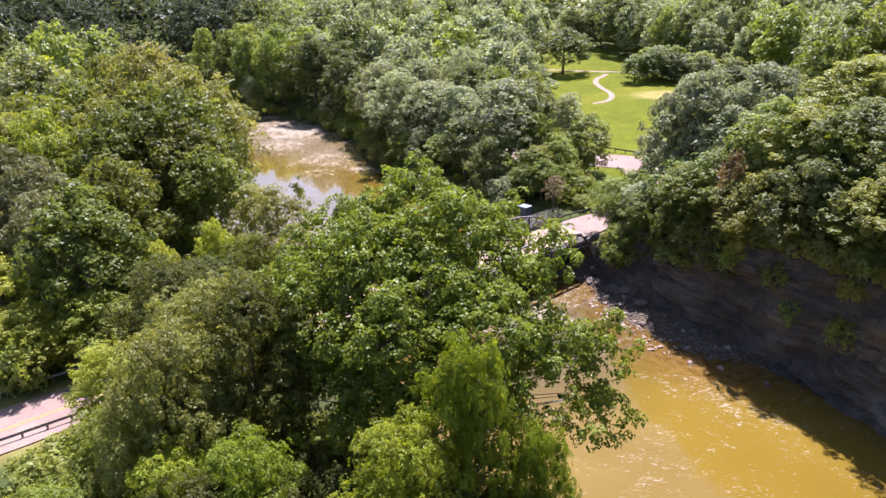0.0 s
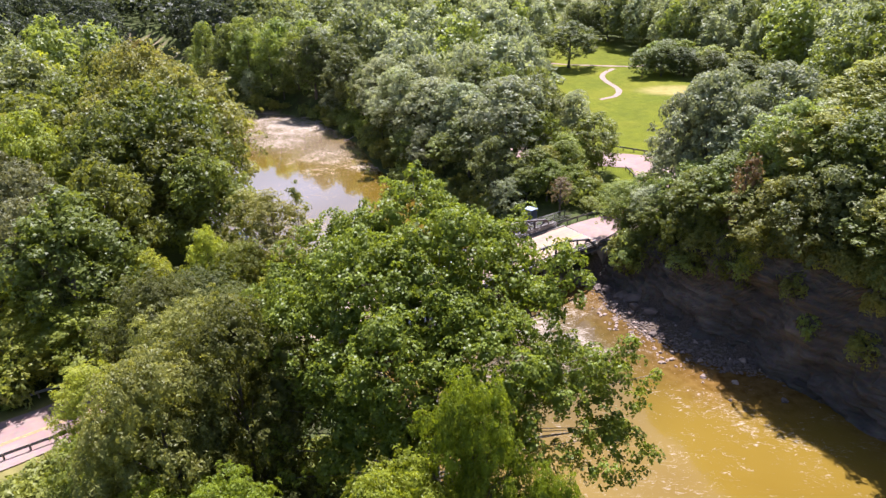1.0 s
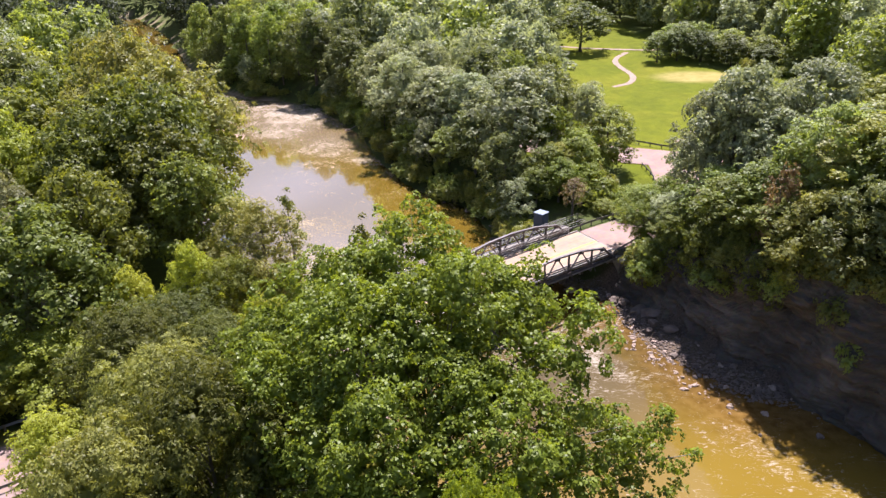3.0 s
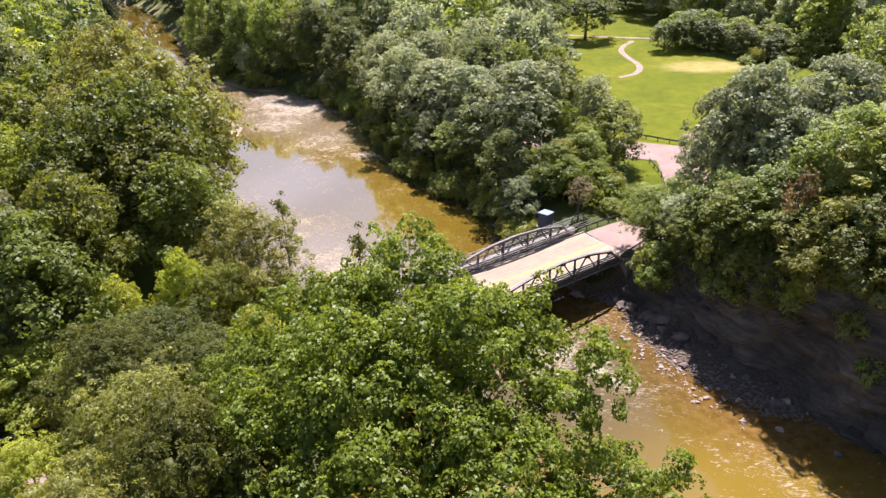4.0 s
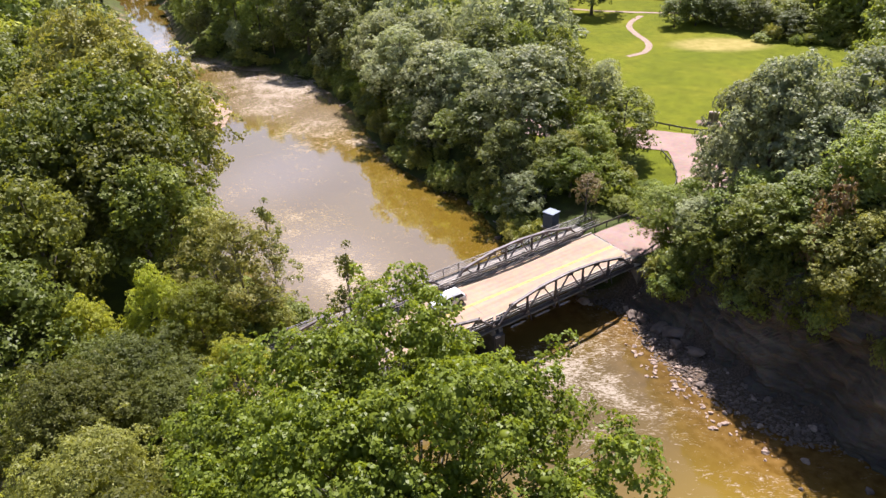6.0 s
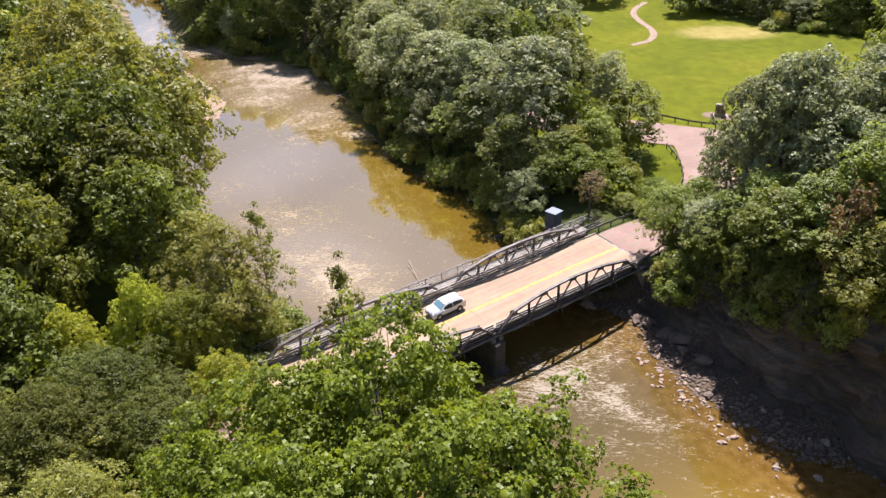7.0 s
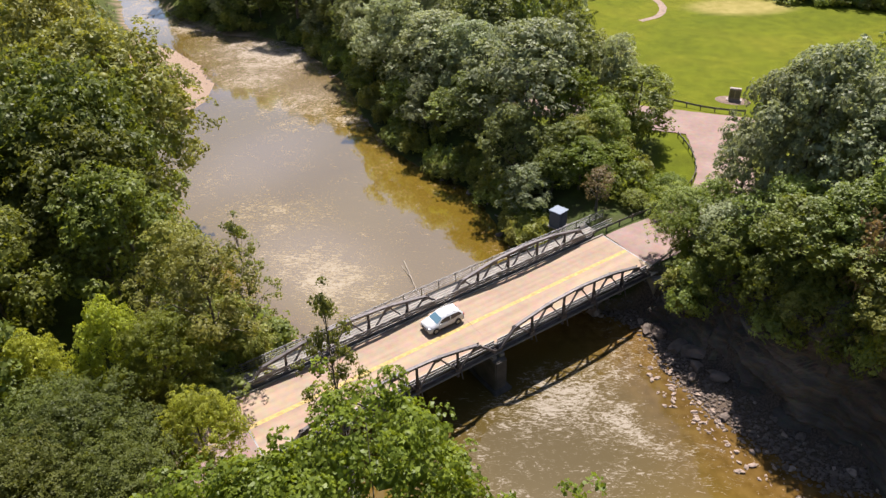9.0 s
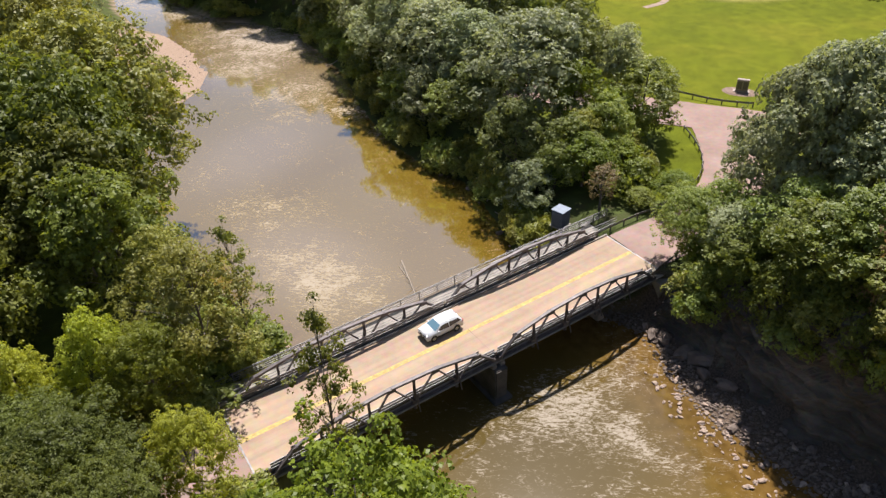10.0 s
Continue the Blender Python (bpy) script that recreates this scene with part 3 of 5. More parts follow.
def clumps(rng, d, c, lr, size, slim, whole=False, cover=1.0, spray=2.0, full=0.75, shoots=0.36):
    """Leafy boughs at c that look along d, each a mound of domed sprays: corners and quads or triangles of the leaves and of the shaded hearts."""
    up = np.array([0, 0, 1.0])
    s0 = size * spray
    P, N = [], []
    for k in range(len(c)):
        m = max(4, int(2.7 * cover * (lr[k] / s0) ** 2 * (0.5 if d[k][2] < -0.3 else 1.0)))
        i = np.arange(m) + 0.5
        zz = 1 - 1.4 * i / m
        th = i * 2.39996 + rng.uniform(0, 6.28)
        rr = np.sqrt(1 - zz * zz)
        axis = unit(d[k] * 0.7 + up * 0.6)
        t1 = unit(np.cross(axis, (0.3, 0.9, 0.2)))
        t2 = np.cross(axis, t1)
        v = unit((rr * np.cos(th))[:, None] * t1 + (rr * np.sin(th))[:, None] * t2 + zz[:, None] * axis + rng.normal(size=(m, 3)) * 0.16)
        lump = 1 + 0.16 * np.sin(v @ rng.normal(size=3) * 3.5 + k)
        P.append(c[k] + v * (lr[k] * np.array([1.1, 1.1, 0.85])) * (lump * rng.uniform(0.74, 1.12, m) + np.where(rng.uniform(size=m) < shoots, rng.uniform(0.1, 0.5, m), 0))[:, None])
        N.append(unit(v * 0.75 + up * 0.5 + rng.normal(size=(m, 3)) * 0.22))
    P, N = np.concatenate(P), np.concatenate(N)
    S = s0 * rng.uniform(0.5, 1.25, len(P))
    one = size * size * (0.47 if whole else 0.62) * slim
    count = np.maximum(5, (full * math.pi * S * S / one).astype(int))
    pick = np.repeat(np.arange(len(P)), count)
    n, s = N[pick], S[pick][:, None]
    t1 = unit(np.cross(n, rng.normal(size=n.shape)))
    rho = np.sqrt(rng.uniform(0, 1, (len(pick), 1)))
    pos = P[pick] + t1 * rho * s - n * rho * rho * s * 0.45 + n * rng.normal(size=rho.shape) * 0.13 * s
    V, T = leaves(rng, pos, n + t1 * rho * 0.55 + rng.normal(size=n.shape) * 0.42, size, slim) if whole else slivers(rng, pos, n + t1 * rho * 0.55 + rng.normal(size=n.shape) * 0.42, size, slim)
    H, HT, nv = [], [], len(V)
    for k in np.flatnonzero(lr > 0.8 if whole else lr > 0):
        co = ICO[0] * ((0.52 if d[k][2] > -0.15 else 0.3) * lr[k] * np.array([1.05, 1.05, 0.7])) * rng.uniform(0.75, 1.15, (len(ICO[0]), 1)) + c[k] - d[k] * lr[k] * 0.2 - up * 0.15 * lr[k]
        H.append(co)
        HT.append(ICO[1] + nv)
        nv += len(co)
    V = np.concatenate([V] + H)
    HT = np.concatenate(HT)
    return (V, T, HT) if whole else (V, None, np.concatenate([T, HT]))


def dome(rng, seed, lobes, R, H, ragged, peak, lobe_r):
    """Places, outward ways and sizes of boughs on an uneven dome round the origin, its foot at -H / 2."""
    i = np.arange(lobes) + 0.5
    zz = 1 - 1.72 * i / lobes
    th = i * 2.39996 + rng.uniform(0, 0.7, lobes)
    rr = np.sqrt(np.clip(1 - zz * zz, 0, 1))
    d = np.stack([rr * np.cos(th), rr * np.sin(th), zz], 1)
    lr = R * lobe_r * rng.uniform(0.5, 1.35, lobes)
    wide = 1 + ragged * (np.sin(2 * th + seed) * 0.4 + np.sin(3 * th + 2 * seed + 2 * zz) * 0.45) + rng.uniform(-ragged, ragged, lobes) * 0.75
    shrink = 1 - peak * np.clip(zz, 0, 1)
    tall = 1 + rng.uniform(-0.24, 0.1, lobes)
    c = d * np.stack([(R * wide - 0.75 * lr) * shrink, (R * wide - 0.75 * lr) * shrink, (H / 2 - 0.5 * lr) * tall], 1)
    return c, d, lr


def crown_mesh(name, seed, R, H, base, lobes, size, lobe_r=0.32, ragged=0.25, slim=0.62, material=None, peak=0.0, cover=1.0, spray=2.0, full=0.75):
    """A crown of leafy boughs on an uneven dome. Its foot is at z = base, its top at base + H, its half width is R."""
    rng = np.random.default_rng(seed)
    c, d, lr = dome(rng, seed, lobes, R, H, ragged, peak, lobe_r)
    c[:, 2] += base + H * 0.48
    me = fast_mesh(name, *clumps(rng, d, c, lr, size, slim, False, cover, spray, full))
    if material:
        me.materials.append(material)
    return me, c, lr


def trunk_mesh(name, seed, height, r, tips, material, seg=8, stem=True):
    """A tapered, slightly bent trunk with limbs that reach for the clumps at tips."""
    rng = np.random.default_rng(seed)
    V, F = [], []

    def tube(pts, radii):
        s0 = len(V)
        for p, q in zip(pts, radii):
            for k in range(seg):
                a = 2 * math.pi * k / seg
                V.append((p[0] + q * math.cos(a), p[1] + q * math.sin(a), p[2]))
        for j in range(len(pts) - 1):
            for k in range(seg):
                F.append((s0 + j * seg + k, s0 + j * seg + (k + 1) % seg, s0 + (j + 1) * seg + (k + 1) % seg, s0 + (j + 1) * seg + k))

    bend = rng.normal(size=2) * height * 0.02
    zs = np.linspace(-0.4, height, 7)
    line = [np.array([bend[0] * math.sin(z / height * 3), bend[1] * math.sin(z / height * 2.2), z]) for z in zs]
    if stem:
        tube(line, [r * (1.35 if i == 0 else 1 - 0.78 * z / height) for i, z in enumerate(np.clip(zs, 0, None))])
    for t in tips:
        t = np.asarray(t, float)
        z0 = np.clip(t[2] - 0.55 * np.hypot(t[0], t[1]) - height * 0.08, height * 0.22, height * 0.9)
        a = np.array([bend[0] * math.sin(z0 / height * 3), bend[1] * math.sin(z0 / height * 2.2), z0])
        mid = a * 0.45 + t * 0.55 + np.array([0, 0, 0.06 * height])
        q = r * (1 - 0.78 * z0 / height) * 0.55
        tube([a, mid, t], [q, q * 0.6, q * 0.22])
    me = fast_mesh(name, np.array(V), np.array(F))
    me.polygons.foreach_set("use_smooth", np.ones(len(me.polygons), bool))
    me.materials.append(material)
    return me


KINDS = {}


def make_kind(key, seed, R, height, clear, lobes, size, leaf, bark=BARK, limbs=7, trunk_r=0.3, lobe_r=0.32, ragged=0.25, slim=0.62, peak=0.0, cover=1.0, spray=2.0, full=0.75):
    """One kind of tree, about R wide to each side and height tall, its crown from clear upward."""
    crown, c, _ = crown_mesh("crown", seed, R, height - clear, clear, lobes, size, lobe_r, ragged, slim, LEAF[leaf], peak, cover, spray, full)
    pick = c[np.linspace(0, len(c) - 1, limbs).astype(int)]
    trunk = trunk_mesh("trunk", seed + 50, height * 0.86, trunk_r, pick, bark)
    KINDS[key] = (crown, trunk, height, R)


LABELS = {
    "bright": "tall leafy tree with bright sunlit green crown",
    "mid": "broad deciduous tree with mid-green leafy crown",
    "dark": "dense deciduous tree with dark green crown",
    "moss": "dark olive-green tree with fine-leaved ragged crown, some shade in its colour",
    "dim": "dense tree, hillside shade put into its very dark green crown",
    "grey": "tree with silvery grey-green leaves and rounded crown",
    "yellow": "tree with yellow-green sunlit crown",
    "olive": "fine-leaved olive-green tree with feathery crown",
    "grove": "broad riverside tree with deep olive-green crown",
    "lime": "feathery tree with vivid lime-green crown",
    "dusty": "fine-leaved tree with dusty brownish-olive crown",
    "brown": "half-dead tree with thin brownish crown",
    "shrub": "low bushy shrub on the river bank",
}


def tree(key, x, y, top=None, wide=None, turn=None, name="tree", group=""):
    """A tree of a kind at a place; top: the height of its top over the datum; wide: its half width."""
    crown, trunk, h0, r0 = KINDS[key]
    z = at_ground(x, y)
    h = (top - z) if top else h0 * float(RNG.uniform(0.85, 1.15))
    w = wide or r0 * (h / h0) * float(RNG.uniform(0.9, 1.12))
    e = new(name)
    kind = key.split("_")[0]
    tagged(e, LABELS["shrub" if name == "shrub" else kind], "shrub" if name == "shrub" else "tree", group or ("riverside shrubs" if name == "shrub" else "woodland trees"))
    e.matrix_basis = Matrix.LocRotScale((x, y, z), Euler((0, 0, float(RNG.uniform(0, 6.28)) if turn is None else turn)), (w / r0, w / r0, h / h0))
    for nm, me in (("trunk", trunk), ("crown", crown)):
        o = new(nm, me)
        o.parent = e
    return e


for leaf, a in (("mid", 11), ("dark", 21), ("grey", 31), ("bright", 41), ("olive", 51), ("yellow", 61), ("grove", 91)):
    fine = leaf in ("olive", "yellow")
    for j in range(2):
        make_kind("%s_%d" % (leaf, j), a + j, 5.5, 18, 1.6, 62 + 14 * j, 0.31 if fine else 0.36, leaf, lobe_r=0.26 - 0.03 * j, ragged=0.3 + 0.1 * j, slim=0.5 if fine else 0.66, peak=0.08 + 0.2 * j)
        make_kind("%s_far%d" % (leaf, j), a + j + 5, 6.0, 18, 0.8, 44 + 10 * j, 0.5, leaf, limbs=3, lobe_r=0.29 - 0.03 * j, ragged=0.32, peak=0.1 + 0.2 * j)
make_kind("dusty_0", 75, 5.5, 18, 1.6, 72, 0.28, "dusty", lobe_r=0.24, ragged=0.36, slim=0.5, peak=0.15)
make_kind("brown_0", 71, 3.0, 14, 3, 30, 0.3, "brown", lobe_r=0.26, ragged=0.4, limbs=10, full=0.45)
make_kind("mid_shrub", 81, 2.0, 3.2, 0.0, 14, 0.34, "mid", limbs=3, trunk_r=0.06, lobe_r=0.42)
make_kind("yellow_shrub", 83, 2.0, 3.2, 0.0, 14, 0.27, "yellow", limbs=3, trunk_r=0.06, lobe_r=0.36, slim=0.45, full=0.55)
make_kind("bright_shrub", 84, 2.0, 3.2, 0.0, 14, 0.3, "bright", limbs=3, trunk_r=0.06, lobe_r=0.4)
make_kind("olive_shrub", 82, 2.0, 3.2, 0.0, 14, 0.31, "olive", limbs=3, trunk_r=0.06, lobe_r=0.42, slim=0.45)

# trees near by
make_kind("olive_fine", 103, 6.0, 20, 4.0, 78, 0.25, "olive", limbs=10, lobe_r=0.27, slim=0.42, ragged=0.3)
make_kind("bright_fine", 104, 6.0, 20, 4.0, 72, 0.27, "bright", limbs=10, lobe_r=0.25, slim=0.5, ragged=0.35, full=0.64)
make_kind("grove_fine", 116, 6.0, 20, 4.0, 78, 0.25, "grove", limbs=10, lobe_r=0.26, ragged=0.4)
make_kind("yellow_fine", 109, 6.0, 20, 2.0, 78, 0.26, "yellow", limbs=12, lobe_r=0.24, slim=0.5, ragged=0.4, peak=0.3, full=0.62)
make_kind("lime_high", 112, 5.0, 20, 9.0, 64, 0.22, "lime", limbs=14, lobe_r=0.25, slim=0.4, ragged=0.55, peak=0.25, full=0.7)
make_kind("olive_airy", 114, 4.5, 18, 3.0, 80, 0.22, "olive", limbs=30, trunk_r=0.2, lobe_r=0.2, slim=0.55, ragged=0.5, peak=0.3, full=0.5)
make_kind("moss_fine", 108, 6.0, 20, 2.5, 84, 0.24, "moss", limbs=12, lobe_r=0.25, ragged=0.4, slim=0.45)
make_kind("mid_fine", 107, 6.0, 20, 4.0, 78, 0.27, "mid", limbs=10, lobe_r=0.27, ragged=0.35)
make_kind("bright_sapling", 105, 2.4, 16, 3.0, 70, 0.2, "grove", limbs=40, trunk_r=0.13, lobe_r=0.17, ragged=0.5, peak=0.5, full=0.42)


def great_tree():
    """The great tree of the foreground: one trunk, long limbs, a crown of several domes."""
    rng = np.random.default_rng(101)
    x0, y0 = -1.5, 46.0
    z0 = at_ground(x0, y0)
    C, D, R = [], [], []
    for k, (x, y, z, r, h) in enumerate(((-2.9, 54.0, 28.3, 3.9, 9.4), (3.2, 49.6, 27.2, 3.2, 8.4), (-8.0, 52.5, 25.8, 4.4, 9), (-12.6, 51.5, 22.6, 3.8, 8), (7.6, 45.8, 28.0, 1.9, 3.8), (5.6, 44.6, 25.2, 2.6, 6),
                                         (11.0, 43.0, 21.2, 2.3, 4.6), (10.4, 41.0, 17.4, 2.7, 4.6), (0.2, 47.5, 28.0, 4.4, 9), (-6.2, 46.8, 26.6, 4.4, 9), (-10.8, 45.8, 23.0, 3.8, 8),
                                         (2.2, 41.8, 24.2, 4.0, 8.5), (-4.0, 41.2, 23.8, 4.2, 8.5), (6.2, 41.4, 20.4, 3.5, 7), (-0.8, 43.6, 25.4, 3.4, 7), (-1.6, 58.4, 22.6, 3.2, 6.6), (8.2, 47.6, 19.0, 2.8, 5),
                                         (-5.6, 40.6, 18.6, 3.6, 8), (-0.6, 40.2, 17.6, 3.8, 8), (3.6, 40.2, 16.0, 3.4, 7.5), (-9.4, 42.6, 18.4, 3.6, 8))):
        n = int(2.2 * r * r) + 8
        c, d, lr = dome(rng, k, n, r, h, 0.34, 0.25, 0.25)
        C.append(c + np.array([x - x0, y - y0, z - z0]))
        D.append(d)
        R.append(lr)
    for _ in range(120):
        k = rng.integers(17)
        j = rng.integers(max(1, len(C[k]) // 2))
        C.append(C[k][j:j + 1] + np.array([[rng.normal() * 0.5, rng.normal() * 0.5, rng.uniform(0.5, 1.5)]]))
        D.append(np.array([[0, 0, 1.0]]))
        R.append(np.array([rng.uniform(0.35, 0.7)]))
    C, D, R = np.concatenate(C), np.concatenate(D), np.concatenate(R)
    e = tagged(new("tree"), "great broad-leaved tree with pale limbs and bright green crown", "tree", "woodland trees")
    e.location = (x0, y0, z0)
    crown = new("crown", fast_mesh("crown", *clumps(rng, D, C, R, 0.205, 0.85, True, 0.95, 2.2, 0.78, 0.3)))
    crown.data.materials.append(LEAF["great"])
    crown.parent = e
    trunk = new("trunk", trunk_mesh("trunk", 9, 19.0, 0.62, [], BARK_PALE, 12))
    trunk.parent = e
    for j in range(0, len(C), 8):
        limb = new("limb", trunk_mesh("limb", 9, 19.0, 0.4, [C[j]], BARK_LIMB, 6, False))
        limb.parent = e


great_tree()
PLACED = [(-1.0, 45.0, 11.0)]


def place(key, rows, name="tree"):
    for x, y, top, wide in rows:
        if -75 < x < 12 and 114 < y < 230:
            # crowns on the east bank stand back from the water's edge
            for _ in range(20):
                d, at, side = seg_dist(np.array([x]), np.array([y]), RIVER_EAST[3:17], False)
                if float(d[0]) > 1.0 * wide + 0.5 or x < -20 - (y - 150) * 1.1:
                    break
                x, y = x + 0.42, y + 0.25
        tree(key if key in KINDS else "%s_%d" % (key, RNG.integers(2)), x, y, top, wide, name=name)
        PLACED.append((x, y, wide))


# near, on the west bank
# dark-leaved trees that paint in the shade below the great tree
place("moss_fine", [(-11, 30, 18, 4.5), (-2, 29.5, 17.5, 4.5), (4, 31, 17.5, 3.4)])
place("bright_fine", [(-20, 29, 16.5, 4.5), (-28, 45.5, 14, 3.6)])
place("olive_fine", [(-30, 45.5, 11.5, 3.2), (-22, 52, 23, 5)])
place("olive_fine", [(-20, 41, 25.5, 5)])
# dark leaves in place of the shade between the near crowns
place("moss_fine", [(-15.5, 44.5, 27.5, 5.2), (-16, 32, 20, 4.6)])
place("moss_fine", [(-22.5, 63.5, 18, 4.6)])
place("lime_high", [(0.9, 35.2, 28.2, 2.6), (5.4, 34.6, 22.0, 2.1), (-3.4, 31.6, 24.6, 3.7), (-13.6, 34.0, 21.6, 3.4), (-18.6, 34.5, 20.2, 3.4)])
place("yellow_fine", [(-32.2, 54.0, 16.2, 3.6)])
place("bright_fine", [(-25, 44, 18, 4.5), (-29.5, 36, 15, 4)])
place("yellow_fine", [(-19.3, 70.4, 16.8, 3.0)])
place("yellow", [(-40.5, 68.5, 14, 4.6), (-48, 67, 13, 4.6), (-54, 73, 16, 5)])
place("bright_sapling", [(-9.8, 75.4, 22.7, 2.6), (-21, 89.5, 20, 2.6)])
place("olive", [(-22, 86.5, 11, 2.6)])
place("yellow", [(-30, 79.5, 18.3, 2.6), (-36.5, 77.5, 16.3, 2.6)])
place("moss_fine", [(-28, 60, 21.6, 5), (-27.5, 68, 18, 5)])
place("grove_fine", [(-33, 73, 14.5, 3.8)])
place("bright_fine", [(-26, 80, 16, 3.6)])
# undergrowth added as dark fill, shade put into its leaves
place("moss_fine", [(-7.5, 36.5, 17.5, 4.0), (-11.5, 38, 17, 3.6), (-1.5, 37.5, 17, 3.6), (3.5, 37.5, 14.5, 3.2), (-4.5, 31, 15.5, 3.4)])
# the wood on the west bank
place("grove", [(-39, 97, 26, 6.5), (-44, 86, 25, 5.4)])
place("olive_airy", [(-23.5, 85.5, 20.5, 4.4), (-27.5, 90, 19, 4)])
place("grove", [(-42, 103, 30, 7), (-40.8, 109.5, 28, 7), (-63, 146, 29, 6), (-34, 93, 23.5, 5.5), (-44, 75, 24.5, 6.5), (-49, 111, 29, 7), (-62, 131, 29, 7), (-50, 98, 28, 7)])
place("yellow", [(-59, 97, 28.5, 6)])
place("olive", [(-44, 117.5, 31, 9.6), (-53, 125, 34, 8.4), (-66, 100, 28, 6.5), (-58, 117, 27, 7)])
place("dusty_0", [(-54, 85, 25, 5.6), (-61, 90, 25, 5.6), (-49, 78, 23, 5.2), (-66, 82, 24, 5.4), (-58, 77, 20, 5)])
# the wood on the east bank, upstream of the bridge
place("grey", [(10, 134, 24.5, 7.5), (-12, 160, 22, 6.5), (-5, 152, 21, 6.5), (2, 146, 22, 6), (-18, 172, 22, 6)])
place("dark", [(3, 136, 17, 5), (8, 124, 16, 4.5), (-8, 156, 18, 5), (-22, 178, 20, 5.5), (-32, 193, 21, 6), (16, 140, 23, 6), (5, 158, 24, 7), (-30, 205, 23, 6), (-42, 207, 24, 6)])
place("mid", [(27.0, 132.8, 17.5, 5.0), (-2, 141, 12, 4), (20.5, 127, 15, 3.6), (15, 122.5, 14, 3.6), (12.8, 119.5, 11.5, 3.0)])
place("bright", [(16.5, 131, 18.5, 4.0), (22.5, 131, 14, 3.2), (23.0, 114.5, 7.5, 1.8)])
place("bright_fine", [(27.2, 113.6, 10.2, 2.6)])
place("olive", [(16.5, 124.5, 14, 3.4), (22.8, 124.5, 9.5, 2.6)])
place("bright", [(16.5, 119.5, 12.5, 3.6), (21.5, 121.5, 11, 3.2)])
place("grey", [(23.5, 138.5, 20.5, 4.0)])
place("mid_shrub", [(26.2, 132.0, 10.5, 2.4), (24.0, 129.5, 10, 2.4), (19.5, 124.0, 10.5, 2.6), (23.6, 119.0, 9.0, 2.2), (20.0, 117.4, 9.0, 2.2)], "shrub")
place("olive_shrub", [(22.8, 126.6, 10.5, 2.6), (25.2, 121.6, 8.8, 2.0), (18.2, 129.0, 11.5, 2.8), (14.0, 125.0, 10.5, 2.8), (24.0, 134.0, 11, 2.6)], "shrub")
place("brown_0", [(18.0, 113.8, 12, 1.9)])
# at the bridge's east end and out over the cliff
# darker kinds on the rim: the crowns' shaded side put into leaf colour
place("grove_fine", [(35.8, 82.8, 16.0, 3.0), (40.5, 77.5, 17, 3.2)])
place("grove", [(30.6, 89.0, 16.5, 2.8), (33.6, 85.6, 17, 2.8), (28.2, 93.0, 13.5, 2.4)])
place("mid_fine", [(26.2, 102.6, 14.5, 3.5)])
place("bright", [(27.0, 100.4, 9.0, 2.4)])
# over the cliff and by the road
place("grey", [(34.3, 103, 29.6, 4.5), (36.8, 100.5, 32.6, 5.6), (39.6, 94.5, 27.5, 4.4), (29, 98, 16, 3.4), (44.8, 99, 32.5, 5.4), (41, 107, 29, 5.2), (36, 113, 18, 4.2), (47, 91, 29, 4.8)])
place("mid", [(36, 88, 23.5, 4.4), (33, 94.5, 20.5, 4.0), (28.5, 102.0, 16, 3.2), (41.6, 86, 30.5, 5.0), (47, 108, 28, 5.6), (45, 118, 22, 6), (52, 124, 20, 6)])
place("olive", [(39, 79.5, 24, 4.8), (47, 68, 27, 5.5)])
# darker kinds here too, painting the shade low in the cliff-top wood
place("grove", [(45.5, 79.5, 30.5, 4.6)])
place("dark", [(42, 75, 26, 5), (50, 80, 31, 6.5), (52, 60, 27, 5.5)])
place("olive", [(44, 84, 30, 6), (54, 72, 32, 6.5), (57, 95, 34, 7)])
place("grove", [(32.5, 90, 20.5, 4.0), (41.5, 76.5, 22, 4.4), (28.8, 95.5, 15, 3.2)])
place("grove", [(37.5, 83.5, 21, 4.4), (46.5, 69, 22.5, 5), (51, 59, 23, 5)])
place("brown_0", [(35.4, 83.5, 25.5, 2.2)])
place("mid_far1", [(-72, 232, 24, 5), (-63, 222, 23, 5), (-55, 217, 24, 5), (-47, 217, 23, 5), (-40, 208, 22, 4.5), (-66, 232, 26, 6), (-54, 227, 26, 6), (-44, 222, 26, 6), (-82, 240, 24, 5)])
# in and round the lawn
place("dark_far0", [(59.8, 225, 13.5, 4.2), (66, 226, 15, 4.8), (72.5, 224, 14, 5), (79, 217, 14, 5), (64, 298, 23, 8), (52, 303, 21, 5), (86, 211, 12, 4.5)])
place("dark_0", [(39.5, 243, 20, 8.4)])
place("mid_far1", [(66, 233, 15, 5), (73, 230, 16, 5.5), (80, 223, 15, 5.5), (87, 216, 14, 5.5), (93, 209, 13, 5)])
place("grey_far0", [(68, 231, 16, 4.5), (54, 314, 21, 7), (58, 304, 20, 5)])


